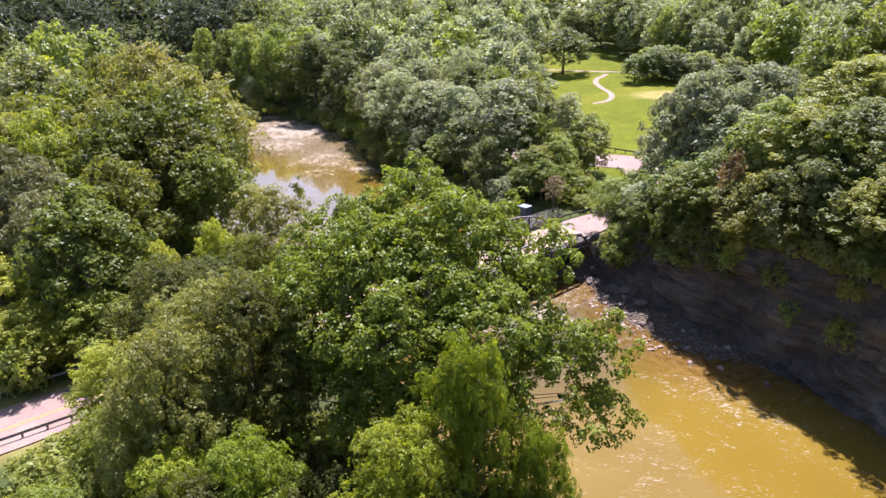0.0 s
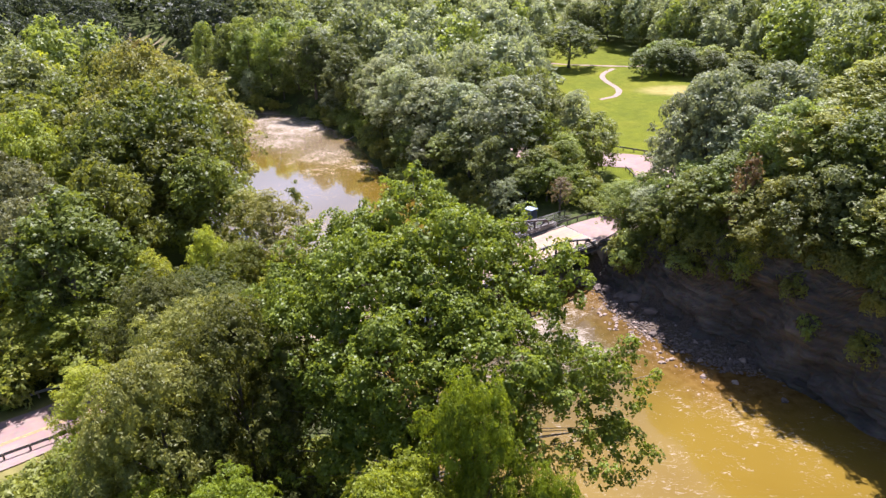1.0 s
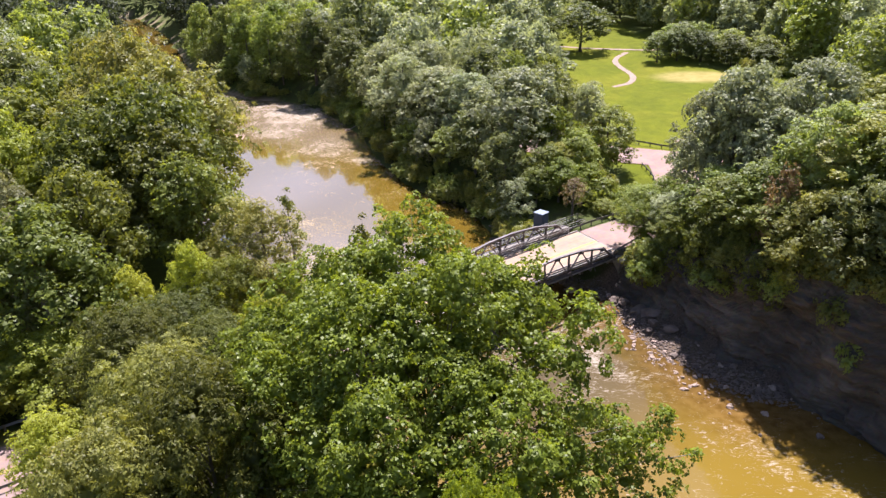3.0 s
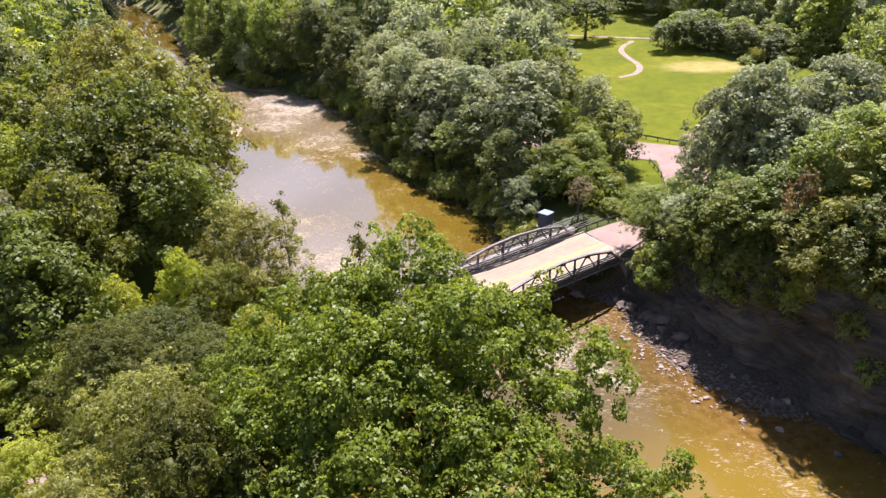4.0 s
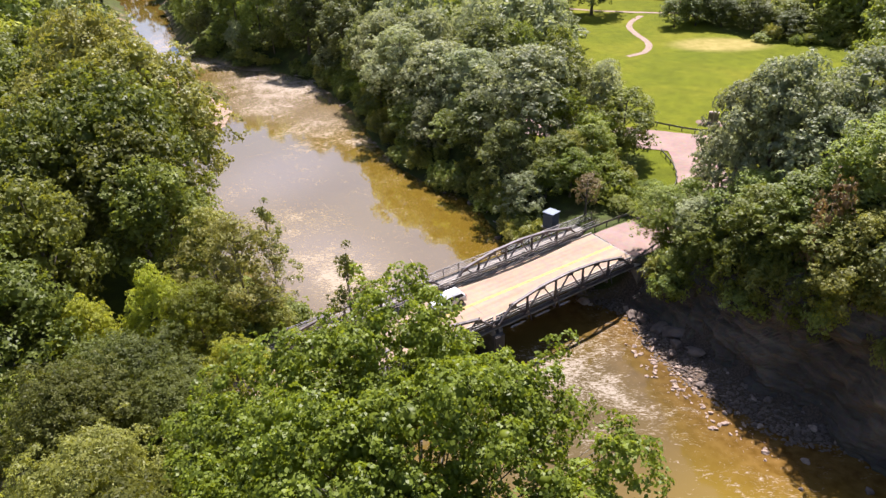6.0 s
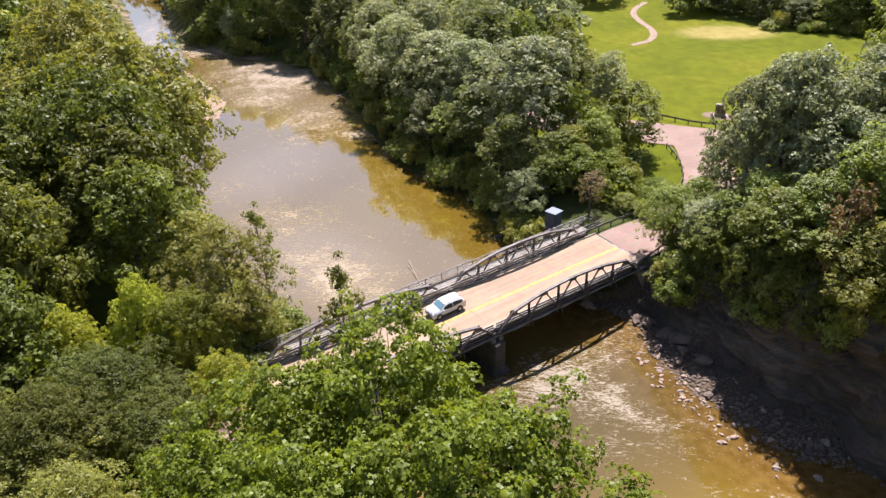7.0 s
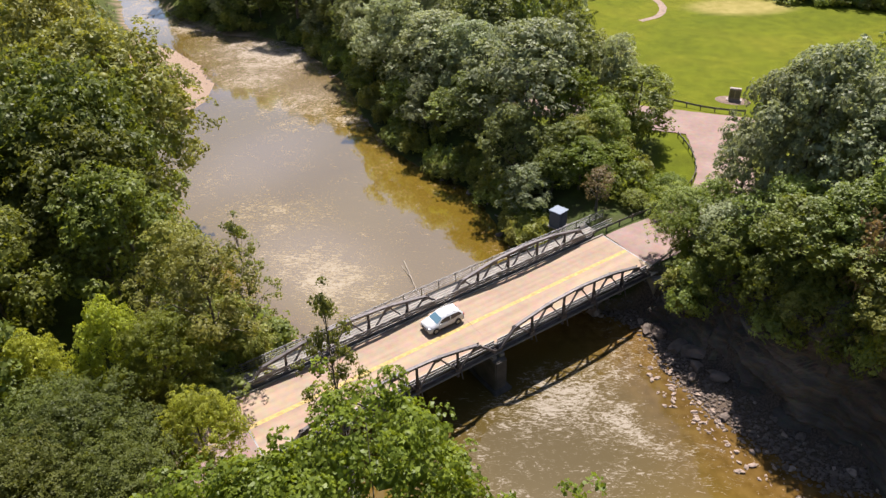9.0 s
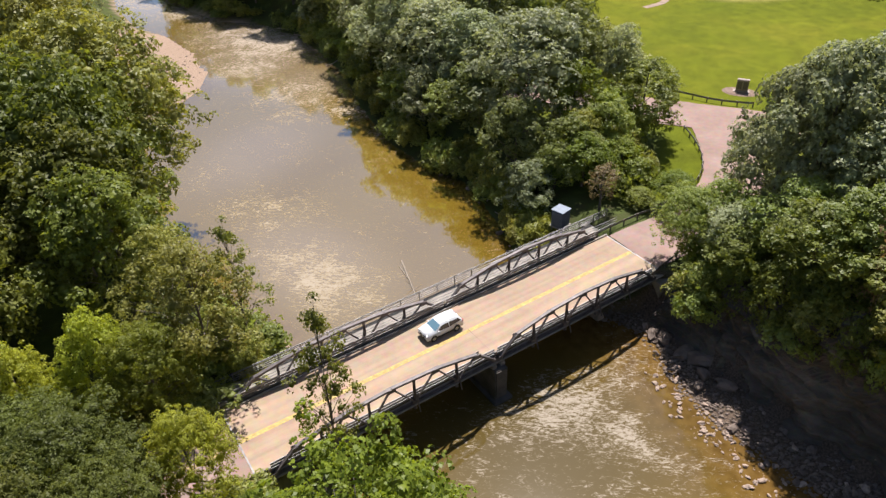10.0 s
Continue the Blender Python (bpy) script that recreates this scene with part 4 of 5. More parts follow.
def bank_row(line, step, off, kinds, lo, hi, seed):
    """A close row of trees along a bank, off metres inland (to the left of the line's way)."""
    rng = np.random.default_rng(seed)
    P = np.array(line, float)
    seg = np.sqrt(((P[1:] - P[:-1]) ** 2).sum(1))
    s = np.concatenate([[0], np.cumsum(seg)])
    u = 0.0
    while u < s[-1]:
        i = min(int(np.searchsorted(s, u, "right")) - 1, len(P) - 2)
        d = (P[i + 1] - P[i]) / seg[i]
        p = P[i] + d * (u - s[i]) + np.array([-d[1], d[0]]) * (off + rng.uniform(-0.8, 1.6))
        if all(math.hypot(p[0] - q[0], p[1] - q[1]) > 0.5 * (q[2] + 3) for q in PLACED):
            k = kinds[rng.integers(len(kinds))]
            w = rng.uniform(2.6, 3.8)
            place(k, [(p[0], p[1], at_ground(*p) + rng.uniform(lo, hi), w)])
        u += step * rng.uniform(0.8, 1.25)


bank_row(RIVER_EAST[2:16], 4.6, 4.4, ["dark_far0", "mid_far0", "grey_far1", "mid_far1"], 6.5, 11, 3)

LOOSE = np.array([(p[0], p[1], p[2]) for p in PLACED])


def blocked(x, y, r):
    """Whether a tree of half width r may not stand at x, y."""
    ax, ay = np.array([x]), np.array([y])
    d = seg_dist(ax, ay, RIVER, True)[0][0]
    if inside(ax, ay, RIVER)[0] or d < (1.0 if (x < -25 and (y < 175 or x < -45 - 0.8 * (y - 175))) else 0.85) * r + 0.8:
        return True
    dl = seg_dist(ax, ay, LAWN, True)[0][0]
    if inside(ax, ay, LAWN)[0] or dl < 0.5 * r:
        return True
    if road_dist(ax, ay)[0] < 5.0 + 0.55 * r:
        return True
    if 38 < x < 62 and 119 < y < 137:
        return True
    if math.hypot((x + 62) / 14, (y - 180) / 27) < 1.1:
        return True
    if x < -50 and 150 < y < 330 and seg_dist(ax, ay, RIVER_WEST[12:22], False)[0][0] < (12 if y < 250 else 5) + 0.6 * r:
        return True
    if (x > 15 and y < 99 and seg_dist(ax, ay, CLIFF, False)[2][0] <= 0) or seg_dist(ax, ay, CLIFF, False)[0][0] < 2.5:
        return True
    return False


def scatter():
    """The rest of the wood: trees a crown's width apart wherever nothing else stands. Those far off are returned."""
    global LOOSE
    distant = []
    for gy in np.arange(62, 335, 6.6):
        half = 8 + 0.655 * gy
        for gx in np.arange(-half, half, 6.6):
            x, y = gx + RNG.uniform(-2.6, 2.6), gy + RNG.uniform(-2.6, 2.6)
            if -32 < x < 22 and y < 72:
                continue
            r = float(RNG.uniform(3.4, 7.2))
            if blocked(x, y, r):
                continue
            dd = np.hypot(LOOSE[:, 0] - x, LOOSE[:, 1] - y)
            if (dd < 0.66 * (LOOSE[:, 2] + r)).any():
                continue
            LOOSE = np.vstack([LOOSE, (x, y, r)])
            if x < -20 and y < 170:
                leaf = RNG.choice(["grove", "olive", "bright", "yellow", "dark"], p=[0.44, 0.24, 0.08, 0.1, 0.14])
            # mostly dark kinds: shade of the west hillside, put into leaf colour
            elif x < -55 and y > 190:
                leaf = RNG.choice(["dark", "mid"], p=[0.75, 0.25])
            # more grey and dark kinds far off, so leaf colour carries the haze
            elif y > 225:
                leaf = RNG.choice(["mid", "dark", "grey"], p=[0.14, 0.46, 0.40])
            elif y > 168:
                leaf = RNG.choice(["mid", "dark", "grey"], p=[0.30, 0.18, 0.52])
            elif y > 150:
                leaf = RNG.choice(["mid", "dark", "grey", "olive"], p=[0.3, 0.16, 0.38, 0.16])
            else:
                leaf = RNG.choice(["grey", "mid", "dark", "olive"], p=[0.34, 0.3, 0.2, 0.16])
            top = at_ground(x, y) + float(RNG.uniform(8, 14)) + 1.7 * r
            if 21 < x < 50 and 140 < y < 222:
                # low growth along the edge of the lawn
                top = min(top, 14.5)
            if y > 168 or (abs(x) > 85 and y > 110):
                # the darkest leaves paint the shade on the far west hillside
                distant.append(("dim" if x < -70 - 0.1 * (y - 200) and y > 225 and RNG.uniform() < 0.97 else leaf, x, y, top, r * 1.12))
            else:
                far = y > 128 or abs(x) > 62
                tree("%s_%s%d" % (leaf, "far" if far else "", RNG.integers(2)), x, y, top, r * (1.1 if far else 1.0))
    return distant


def far_woods(distant):
    """The woods beyond as one mesh: whole trees first, then small crowns to the skyline."""
    rng = np.random.default_rng(5)
    V, Q, T, MQ, MT, nv = [], [], [], [], [], 0
    names = ["dark", "mid", "grey", "olive", "yellow", "bright", "dim", "grove"]
    cache = {}
    for leaf, x, y, top, r in distant:
        key = int(rng.integers(6))
        if key not in cache:
            g = np.random.default_rng(300 + key)
            c, d, lr = dome(g, key, 36, 6.0, 16, 0.34, 0.1 + 0.1 * key, 0.3)
            c[:, 2] += 2 + 16 * 0.48
            cache[key] = clumps(g, d, c, lr, 0.82, 0.62, False, 0.85, 1.8, 0.65)
        co, _, t = cache[key]
        z = at_ground(x, y)
        a = rng.uniform(0, 6.28)
        rot = np.array([[math.cos(a), -math.sin(a), 0], [math.sin(a), math.cos(a), 0], [0, 0, 1]])
        V.append((co * np.array([r / 6, r / 6, (top - z) / 18])) @ rot.T + np.array([x, y, z]))
        T.append(t + nv)
        m = names.index(leaf)
        MT.append(np.full(len(t), m))
        nv += len(co)
    pts = []
    for gy in np.arange(328, 760, 12):
        for gx in np.arange(-0.62 * gy - 40, 0.62 * gy + 40, 12):
            pts.append((gx + rng.uniform(-4, 4), gy + rng.uniform(-4, 4)))
    P = np.array(pts)
    d = seg_dist(P[:, 0], P[:, 1], RIVER, True)[0]
    P = P[~inside(P[:, 0], P[:, 1], RIVER) & ~inside(P[:, 0], P[:, 1], LAWN) & (d > 4) & ~((P[:, 0] > -40) & (P[:, 0] < 16) & (P[:, 1] > 340) & (P[:, 1] < 384))]
    Z = ground_z(P[:, 0], P[:, 1])
    for (x, y), z in zip(P, Z):
        n = 64
        v = rng.normal(size=(n, 3))
        v /= np.linalg.norm(v, axis=1, keepdims=True)
        v[:, 2] = np.abs(v[:, 2]) - 0.25
        h, r = rng.uniform(13, 22), rng.uniform(5, 7.5)
        lump = 1 + 0.28 * np.sin(v @ rng.normal(size=3) * 5)
        pos = np.array([x, y, z + h * 0.5]) + v * np.array([r, r, h * 0.5]) * (lump * rng.uniform(0.75, 1.05, n))[:, None]
        co, q = leaves(rng, pos, v * 0.5 + np.array([0, 0, 0.6]) + rng.normal(size=v.shape) * 0.35, 3.0, 0.8)
        V.append(co)
        Q.append(q + nv)
        # west crowns take the painted hillside shade, the rest dark or hazy grey
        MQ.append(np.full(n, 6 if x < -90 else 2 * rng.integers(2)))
        nv += len(co)
    me = fast_mesh("far_woods", np.concatenate(V), np.concatenate(Q), np.concatenate(T))
    for k in names:
        me.materials.append(LEAF[k])
    me.polygons.foreach_set("material_index", np.concatenate(MQ + MT).astype(np.int32))
    return tagged(new("far_woods", me), "distant wooded slopes, hill shade and haze put into dark and grey-green leaves", "woods", kind="stuff")


far_woods(scatter())


def thicket():
    """Undergrowth beneath the near trees."""
    rng = np.random.default_rng(77)
    for _ in range(90):
        x, y = rng.uniform(-50, 6), rng.uniform(22, 66)
        if blocked(x, y, 2.5):
            continue
        tree("mid_shrub" if rng.uniform() < 0.4 else "olive_shrub", x, y, at_ground(x, y) + rng.uniform(2.5, 6.5), rng.uniform(1.8, 3.4), name="shrub")


thicket()


# ---- the cliff ----
def cliff():
    seg = np.sqrt(((CLIFF[1:] - CLIFF[:-1]) ** 2).sum(1))
    s = np.concatenate([[0], np.cumsum(seg)])
    us = np.arange(0, s[7], 0.4)
    rows = 64
    V, F = [], []
    for u in us:
        x, y = np.interp(u, s, CLIFF[:, 0]), np.interp(u, s, CLIFF[:, 1])
        x2, y2 = np.interp(u + 0.5, s, CLIFF[:, 0]), np.interp(u + 0.5, s, CLIFF[:, 1])
        dx, dy = (x2 - x) / 0.5, (y2 - y) / 0.5
        n = Vector((dy, -dx, 0)).normalized()
        top = np.interp(u, s, CLIFF_TOP) + 0.8 * math.sin(u * 0.35) + 0.4 * math.sin(u * 1.1)
        for k in range(rows):
            f = k / (rows - 3)
            z = -0.8 + (top + 1.0) * min(f, 1.0)
            zq = z + 0.16 * u + 0.8 * noise.noise((u * 0.08, 9.0, z * 0.1))
            ledge = (zq * 0.62) % 1.0
            bed = 0.26 * (0.5 - ledge) + 0.3 * noise.noise((0.3, 3.0, zq * 2.6))
            block = noise.cell((u * 0.28 + 0.4 * math.floor(zq * 0.62), 2.0, math.floor(zq * 0.62) * 3.1)) * 0.45
            lump = noise.noise((u * 0.11, z * 0.12, 1.0)) * 2.4 + noise.noise((u * 0.35, z * 0.4, 4.0)) * 1.0 + noise.noise((u * 0.9, z * 0.9, 2.0)) * 0.4
            out = 0.6 + bed + block + lump - 2.6 * max(0.0, f) ** 2 + 0.9 * math.exp(-z * 0.6)
            if k >= rows - 2:
                out -= 2.2 * (k - rows + 3)
                z -= 0.5 * (k - rows + 3)
            V.append((x - n.x * out * -1, y - n.y * out * -1, z))
    nu = len(us)
    for i in range(nu - 1):
        for k in range(rows - 1):
            a = i * rows + k
            F.append((a, a + rows, a + rows + 1, a + 1))
    ob = mesh_ob("cliff", V, F, SHALE)
    return tagged(ob, "dark bedded shale cliff rising from the river", "cliff", kind="structure")


cliff()


def cliff_growth():
    """Bushes that cling to the ledges and hang over the rim."""
    rng = np.random.default_rng(31)
    for _ in range(46):
        t = rng.uniform(0.2, 6.5)
        i = int(t)
        p = CLIFF[i] + (CLIFF[i + 1] - CLIFF[i]) * (t - i)
        top = float(np.interp(t, np.arange(len(CLIFF_TOP)), CLIFF_TOP))
        rim = rng.uniform() < 0.75
        k = rng.uniform(0.9, 2.4) if rim else rng.uniform(-0.6, 0.3)
        d = CLIFF[i + 1] - CLIFF[i]
        n = np.array([-d[1], d[0]]) / np.linalg.norm(d)
        o = tree("mid_shrub" if rng.uniform() < 0.5 else "olive_shrub", p[0] + n[0] * k, p[1] + n[1] * k, None, rng.uniform(1.2, 2.4), name="shrub")
        o.location.z = top - 1.3 if rim else top * rng.uniform(0.35, 0.8)
    for key, x, y, z, h, w in (("yellow_shrub", 35.4, 79.0, 10.6, 3.6, 1.3), ("olive_shrub", 42.2, 70.6, 14.6, 3.0, 1.8), ("bright_shrub", 26.4, 95.6, 2.6, 3.6, 1.7)):
        o = tree(key, x, y, None, w, name="shrub")
        o.location.z = z
        o.scale.z = h / 3.2




# ---- road ----
def ribbon(name, line, half, z, material, kind="structure", label="", cat="road", offset=0.0, step=1.5, zf=None, rough=0.0):
    pts = np.array(line, float)
    seg = np.sqrt(((pts[1:] - pts[:-1]) ** 2).sum(1))
    s = np.concatenate([[0], np.cumsum(seg)])
    us = np.linspace(0, s[-1], int(s[-1] / step) + 2)
    sm = np.stack([np.interp(us, s, pts[:, 0]), np.interp(us, s, pts[:, 1])], 1)
    for _ in range(4):
        sm[1:-1] = (sm[:-2] + 2 * sm[1:-1] + sm[2:]) / 4
    d = np.gradient(sm, axis=0)
    d /= np.linalg.norm(d, axis=1, keepdims=True)
    n = np.stack([-d[:, 1], d[:, 0]], 1)
    V, F = [], []
    rng = np.random.default_rng(len(name))
    for p, q in zip(sm, n):
        for t in (-1, -0.5, 0, 0.5, 1):
            w = t * half + offset + (rough * rng.uniform(-1, 1) if abs(t) == 1 else 0)
            x, y = p[0] + q[0] * w, p[1] + q[1] * w
            V.append((x, y, (zf(x, y) if zf else z) + (0.04 * (1 - t * t) if not zf else 0)))
    m = len(sm)
    for i in range(m - 1):
        for k in range(4):
            a = i * 5 + k
            F.append((a, a + 5, a + 6, a + 1))
    ob = mesh_ob(name, V, F, material, smooth=True)
    return tagged(ob, label, cat, kind=kind)


def bridge_xy(u, v, z=0.0):
    p = BO + BU * u + BV * v
    return Vector((p.x, p.y, z))


BM = Matrix(((BU.x, BV.x, 0, BO.x), (BU.y, BV.y, 0, BO.y), (0, 0, 1, 0), (0, 0, 0, 1)))
WEST, EAST = -24.6, 23.2
wl = bridge_xy(WEST - 0.05, 4.7)
el = bridge_xy(EAST + 0.05, 4.7)
ribbon("road_west", [(-150, -24.5), (-43.5, 57.2), (wl.x, wl.y)], 4.0, DECK_Z - 0.04, ASPHALT, label="pinkish chip-sealed two-lane road", rough=0.1)
ribbon("road_east", [(el.x, el.y), (26.4, 108.2), (32.6, 113.2), (37.2, 120.5), (38.9, 129), (39.6, 138)], 3.9, DECK_Z - 0.04, ASPHALT, label="pinkish chip-sealed approach road", rough=0.1)
ribbon("road_cross", CROSS, 4.6, DECK_Z - 0.045, ASPHALT, label="pinkish chip-sealed park road", rough=0.12)
for o in (-0.13, 0.13):
    ribbon("trim_yellow_line", [(-150, -24.5), (-43.5, 57.2), (wl.x, wl.y)], 0.07, DECK_Z + 0.006, YELLOW_LINE, label="double yellow centre line", cat="road line", offset=o)
PATH_Z = lambda x, y: at_ground(x, y) + 0.05
ribbon("path", [(41, 196), (46, 199), (48.6, 205), (48.8, 212), (47.5, 219), (47.2, 226), (49.5, 233), (54, 240)], 0.85, 0, PATH_GRAVEL, label="pale winding gravel footpath across the lawn", cat="path", zf=PATH_Z, rough=0.1)
ribbon("path_cross", [(34, 252), (45, 247), (60, 243), (72, 242)], 0.9, 0, PATH_GRAVEL, label="pale footpath across the far lawn", cat="path", zf=PATH_Z)


# ---- the bridge ----
def truss_nodes(u0, u1):
    """Bottom nodes, top nodes and verticals of a five-panel pony truss."""
    w = (u1 - u0) / 5
    zb = 4.95
    tops = [7.0, 7.85, 8.1, 7.85, 7.0]
    bot = [(u0 + i * w, zb) for i in range(6)]
    top = [(u0 + (i + 0.5) * w, tops[i]) for i in range(5)]
    return bot, top


def truss(parent, u0, u1, v, sgn):
    t = new("truss")
    t.parent = parent
    t["label"] = "riveted dark steel pony truss side"
    bot, top = truss_nodes(u0, u1)
    P = lambda n, off=0.0: (n[0], v + off, n[1])
    bar("bottom_chord", P(bot[0]), P(bot[-1]), 0.24, 0.24, STEEL, t, flange=0.03)
    for a, b in zip(top[:-1], top[1:]):
        bar("top_chord", P(a), P(b), 0.34, 0.24, STEEL, t)
    bar("end_post", P(bot[0]), P(top[0]), 0.32, 0.22, STEEL, t)
    bar("end_post", P(top[-1]), P(bot[-1]), 0.32, 0.22, STEEL, t)
    for i in range(1, 5):
        zt = (top[i - 1][1] + top[i][1]) / 2
        bar("vertical", (bot[i][0], v, 4.15), (bot[i][0], v, zt), 0.2, 0.2, STEEL, t, flange=0.025)
        bar("diagonal", P(top[i - 1]), P(bot[i]), 0.18, 0.14, STEEL, t)
        bar("diagonal", P(bot[i]), P(top[i]), 0.18, 0.14, STEEL, t)
        bar("outrigger", (bot[i][0], v - sgn * 0.9, 4.45), (bot[i][0], v, zt - 0.7), 0.1, 0.1, STEEL, t)
    for n in top:
        bm = box_bm(0.75, 0.03, 0.42, Matrix.Translation((n[0], v + 0.19, n[1] - 0.14)))
        box_bm(0.75, 0.03, 0.42, Matrix.Translation((n[0], v - 0.19, n[1] - 0.14)), bm=bm)
        part("gusset", bm, STEEL, t)
    for n in bot:
        bm = box_bm(0.7, 0.03, 0.45, Matrix.Translation((n[0], v + 0.15, n[1] + 0.1)))
        box_bm(0.7, 0.03, 0.45, Matrix.Translation((n[0], v - 0.15, n[1] + 0.1)), bm=bm)
        part("gusset", bm, STEEL, t)
    # crash rails on the road side
    for z in (DECK_Z + 0.22, DECK_Z + 0.56, DECK_Z + 0.9):
        bar("guard_rail", (u0, v + sgn * 0.28, z), (u1, v + sgn * 0.28, z), 0.08, 0.25, STEEL_RAIL, t)
    return t


def make_bridge():
    e = new("bridge")
    tagged(e, "two-span steel pony truss road bridge with concrete deck and footway", "bridge")
    e.matrix_basis = BM
    spans = ((-23.2, -0.2), (0.2, 21.6))
    for u0, u1 in spans:
        truss(e, u0, u1, 0.0, 1)
        truss(e, u0, u1, 9.4, -1)
        w = (u1 - u0) / 5
        for i in range(6):
            u = min(max(u0 + i * w, u0 + 0.15), u1 - 0.15)
            bar("floor_beam", (u, -0.15, 4.5), (u, 11.8, 4.5), 0.3, 0.7, STEEL, e, flange=0.04)
        for v in (1.2, 2.9, 4.7, 6.5, 8.2):
            bar("stringer", (u0 + 0.02, v, 4.86), (u1 - 0.02, v, 4.86), 0.2, 0.3, STEEL, e, flange=0.03)
    for a, b in ((WEST, -0.003), (0.003, EAST)):
        part("deck", box_bm(b - a, 8.4, 0.2, Matrix.Translation(((a + b) / 2, 4.7, DECK_Z - 0.1)), 0.004), DECK, e, "sandy pink concrete deck slab")
        part("kerb", box_bm(b - a, 0.22, 0.16, Matrix.Translation(((a + b) / 2, 0.62, DECK_Z + 0.08)), 0.02), CONCRETE, e)
        part("kerb", box_bm(b - a, 0.22, 0.16, Matrix.Translation(((a + b) / 2, 8.78, DECK_Z + 0.08)), 0.02), CONCRETE, e)
        part("deck_ledge", box_bm(b - a, 0.78, 0.12, Matrix.Translation(((a + b) / 2, 0.13, 4.76)), 0.02), CONCRETE, e, "pale concrete ledge under the truss")
        part("footway", box_bm(b - a, 1.7, 0.12, Matrix.Translation(((a + b) / 2, 10.8, DECK_Z - 0.06)), 0.01), CONCRETE, e, "pale planked footway beside the truss")
        for o in (-0.12, 0.12):
            part("centre_line", box_bm(b - a - 0.02, 0.2, 0.006, Matrix.Translation(((a + b) / 2, 4.7 + o, DECK_Z + 0.004))), YELLOW_LINE, e, "faded yellow centre line")
    for u in (WEST + 0.1, EAST - 0.1):
        part("joint_plate", box_bm(0.14, 8.2, 0.012, Matrix.Translation((u, 4.7, DECK_Z + 0.007))), STEEL_RAIL, e)
    # footway railing
    us = np.arange(WEST, EAST + 3.2, 2.3)
    post = None
    for u in us:
        if post is None:
            post = part("rail_post", box_bm(0.09, 0.09, 1.25, Matrix.Translation((0, 0, 0.55)), 0.01), STEEL_RAIL, e)
            post.matrix_basis = Matrix.Translation((u, 11.72, DECK_Z))
        else:
            o = new("rail_post", post.data)
            o.parent = e
            o.matrix_basis = Matrix.Translation((u, 11.72, DECK_Z))
    for z in (0.25, 0.5, 0.75, 1.0, 1.16):
        bar("railing", (us[0], 11.72, DECK_Z + z), (us[-1], 11.72, DECK_Z + z), 0.07, 0.09 if z > 1.1 else 0.06, STEEL_RAIL, e)
    for z in (0.35, 0.7, 1.05):
        bar("inner_railing", (WEST, 9.78, DECK_Z + z), (EAST + 2.5, 9.78, DECK_Z + z), 0.05, 0.06, STEEL_RAIL, e)
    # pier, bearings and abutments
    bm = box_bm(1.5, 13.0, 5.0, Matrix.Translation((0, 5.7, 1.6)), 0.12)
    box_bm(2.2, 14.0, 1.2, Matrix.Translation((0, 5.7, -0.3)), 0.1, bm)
    part("pier", bm, PIER_SHADE, e, "concrete river pier, shade under the deck put into its colour")
    for u in (-0.5, 0.5):
        for v in (0, 9.4):
            part("bearing", box_bm(0.5, 0.6, 0.45, Matrix.Translation((u, v, 4.3)), 0.03), CONCRETE, e)
    for u, s in ((-24.4, -1), (22.9, 1)):
        bm = box_bm(1.6, 13.2, 4.6, Matrix.Translation((u, 5.7, 2.1)), 0.08)
        for v in (-1.2, 12.6):
            box_bm(5.0, 0.7, 4.6, Matrix.Translation((u + s * 2.6, v, 2.2)), 0.08, bm)
        part("abutment", bm, CONCRETE, e, "concrete abutment with wing walls")
    return e


make_bridge()


# ---- guard rails ----
def w_beam(parent, pts, z):
    """A corrugated rail along points."""
    prof = [(0.0, -0.16), (0.05, -0.1), (0.0, -0.02), (0.0, 0.02), (0.05, 0.1), (0.0, 0.16)]
    V, F = [], []
    P = np.array(pts, float)
    d = np.gradient(P, axis=0)
    d /= np.linalg.norm(d, axis=1, keepdims=True)
    for (x, y), (dx, dy) in zip(P, d):
        for back in (0, 0.012):
            for o, h in prof:
                V.append((x - dy * (o + back), y + dx * (o + back), z + h))
    m, k = len(prof), 2 * len(prof)
    for i in range(len(P) - 1):
        for j in range(m - 1):
            a = i * k + j
            F += [(a, a + k, a + k + 1, a + 1), (a + m, a + m + 1, a + m + k + 1, a + m + k)]
        F += [(i * k, i * k + m, i * k + m + k, i * k + k), (i * k + m - 1, i * k + k + m - 1, i * k + 2 * m - 1 + k, i * k + 2 * m - 1)]
    return mesh_ob("rail", V, F, STEEL_RAIL, parent)


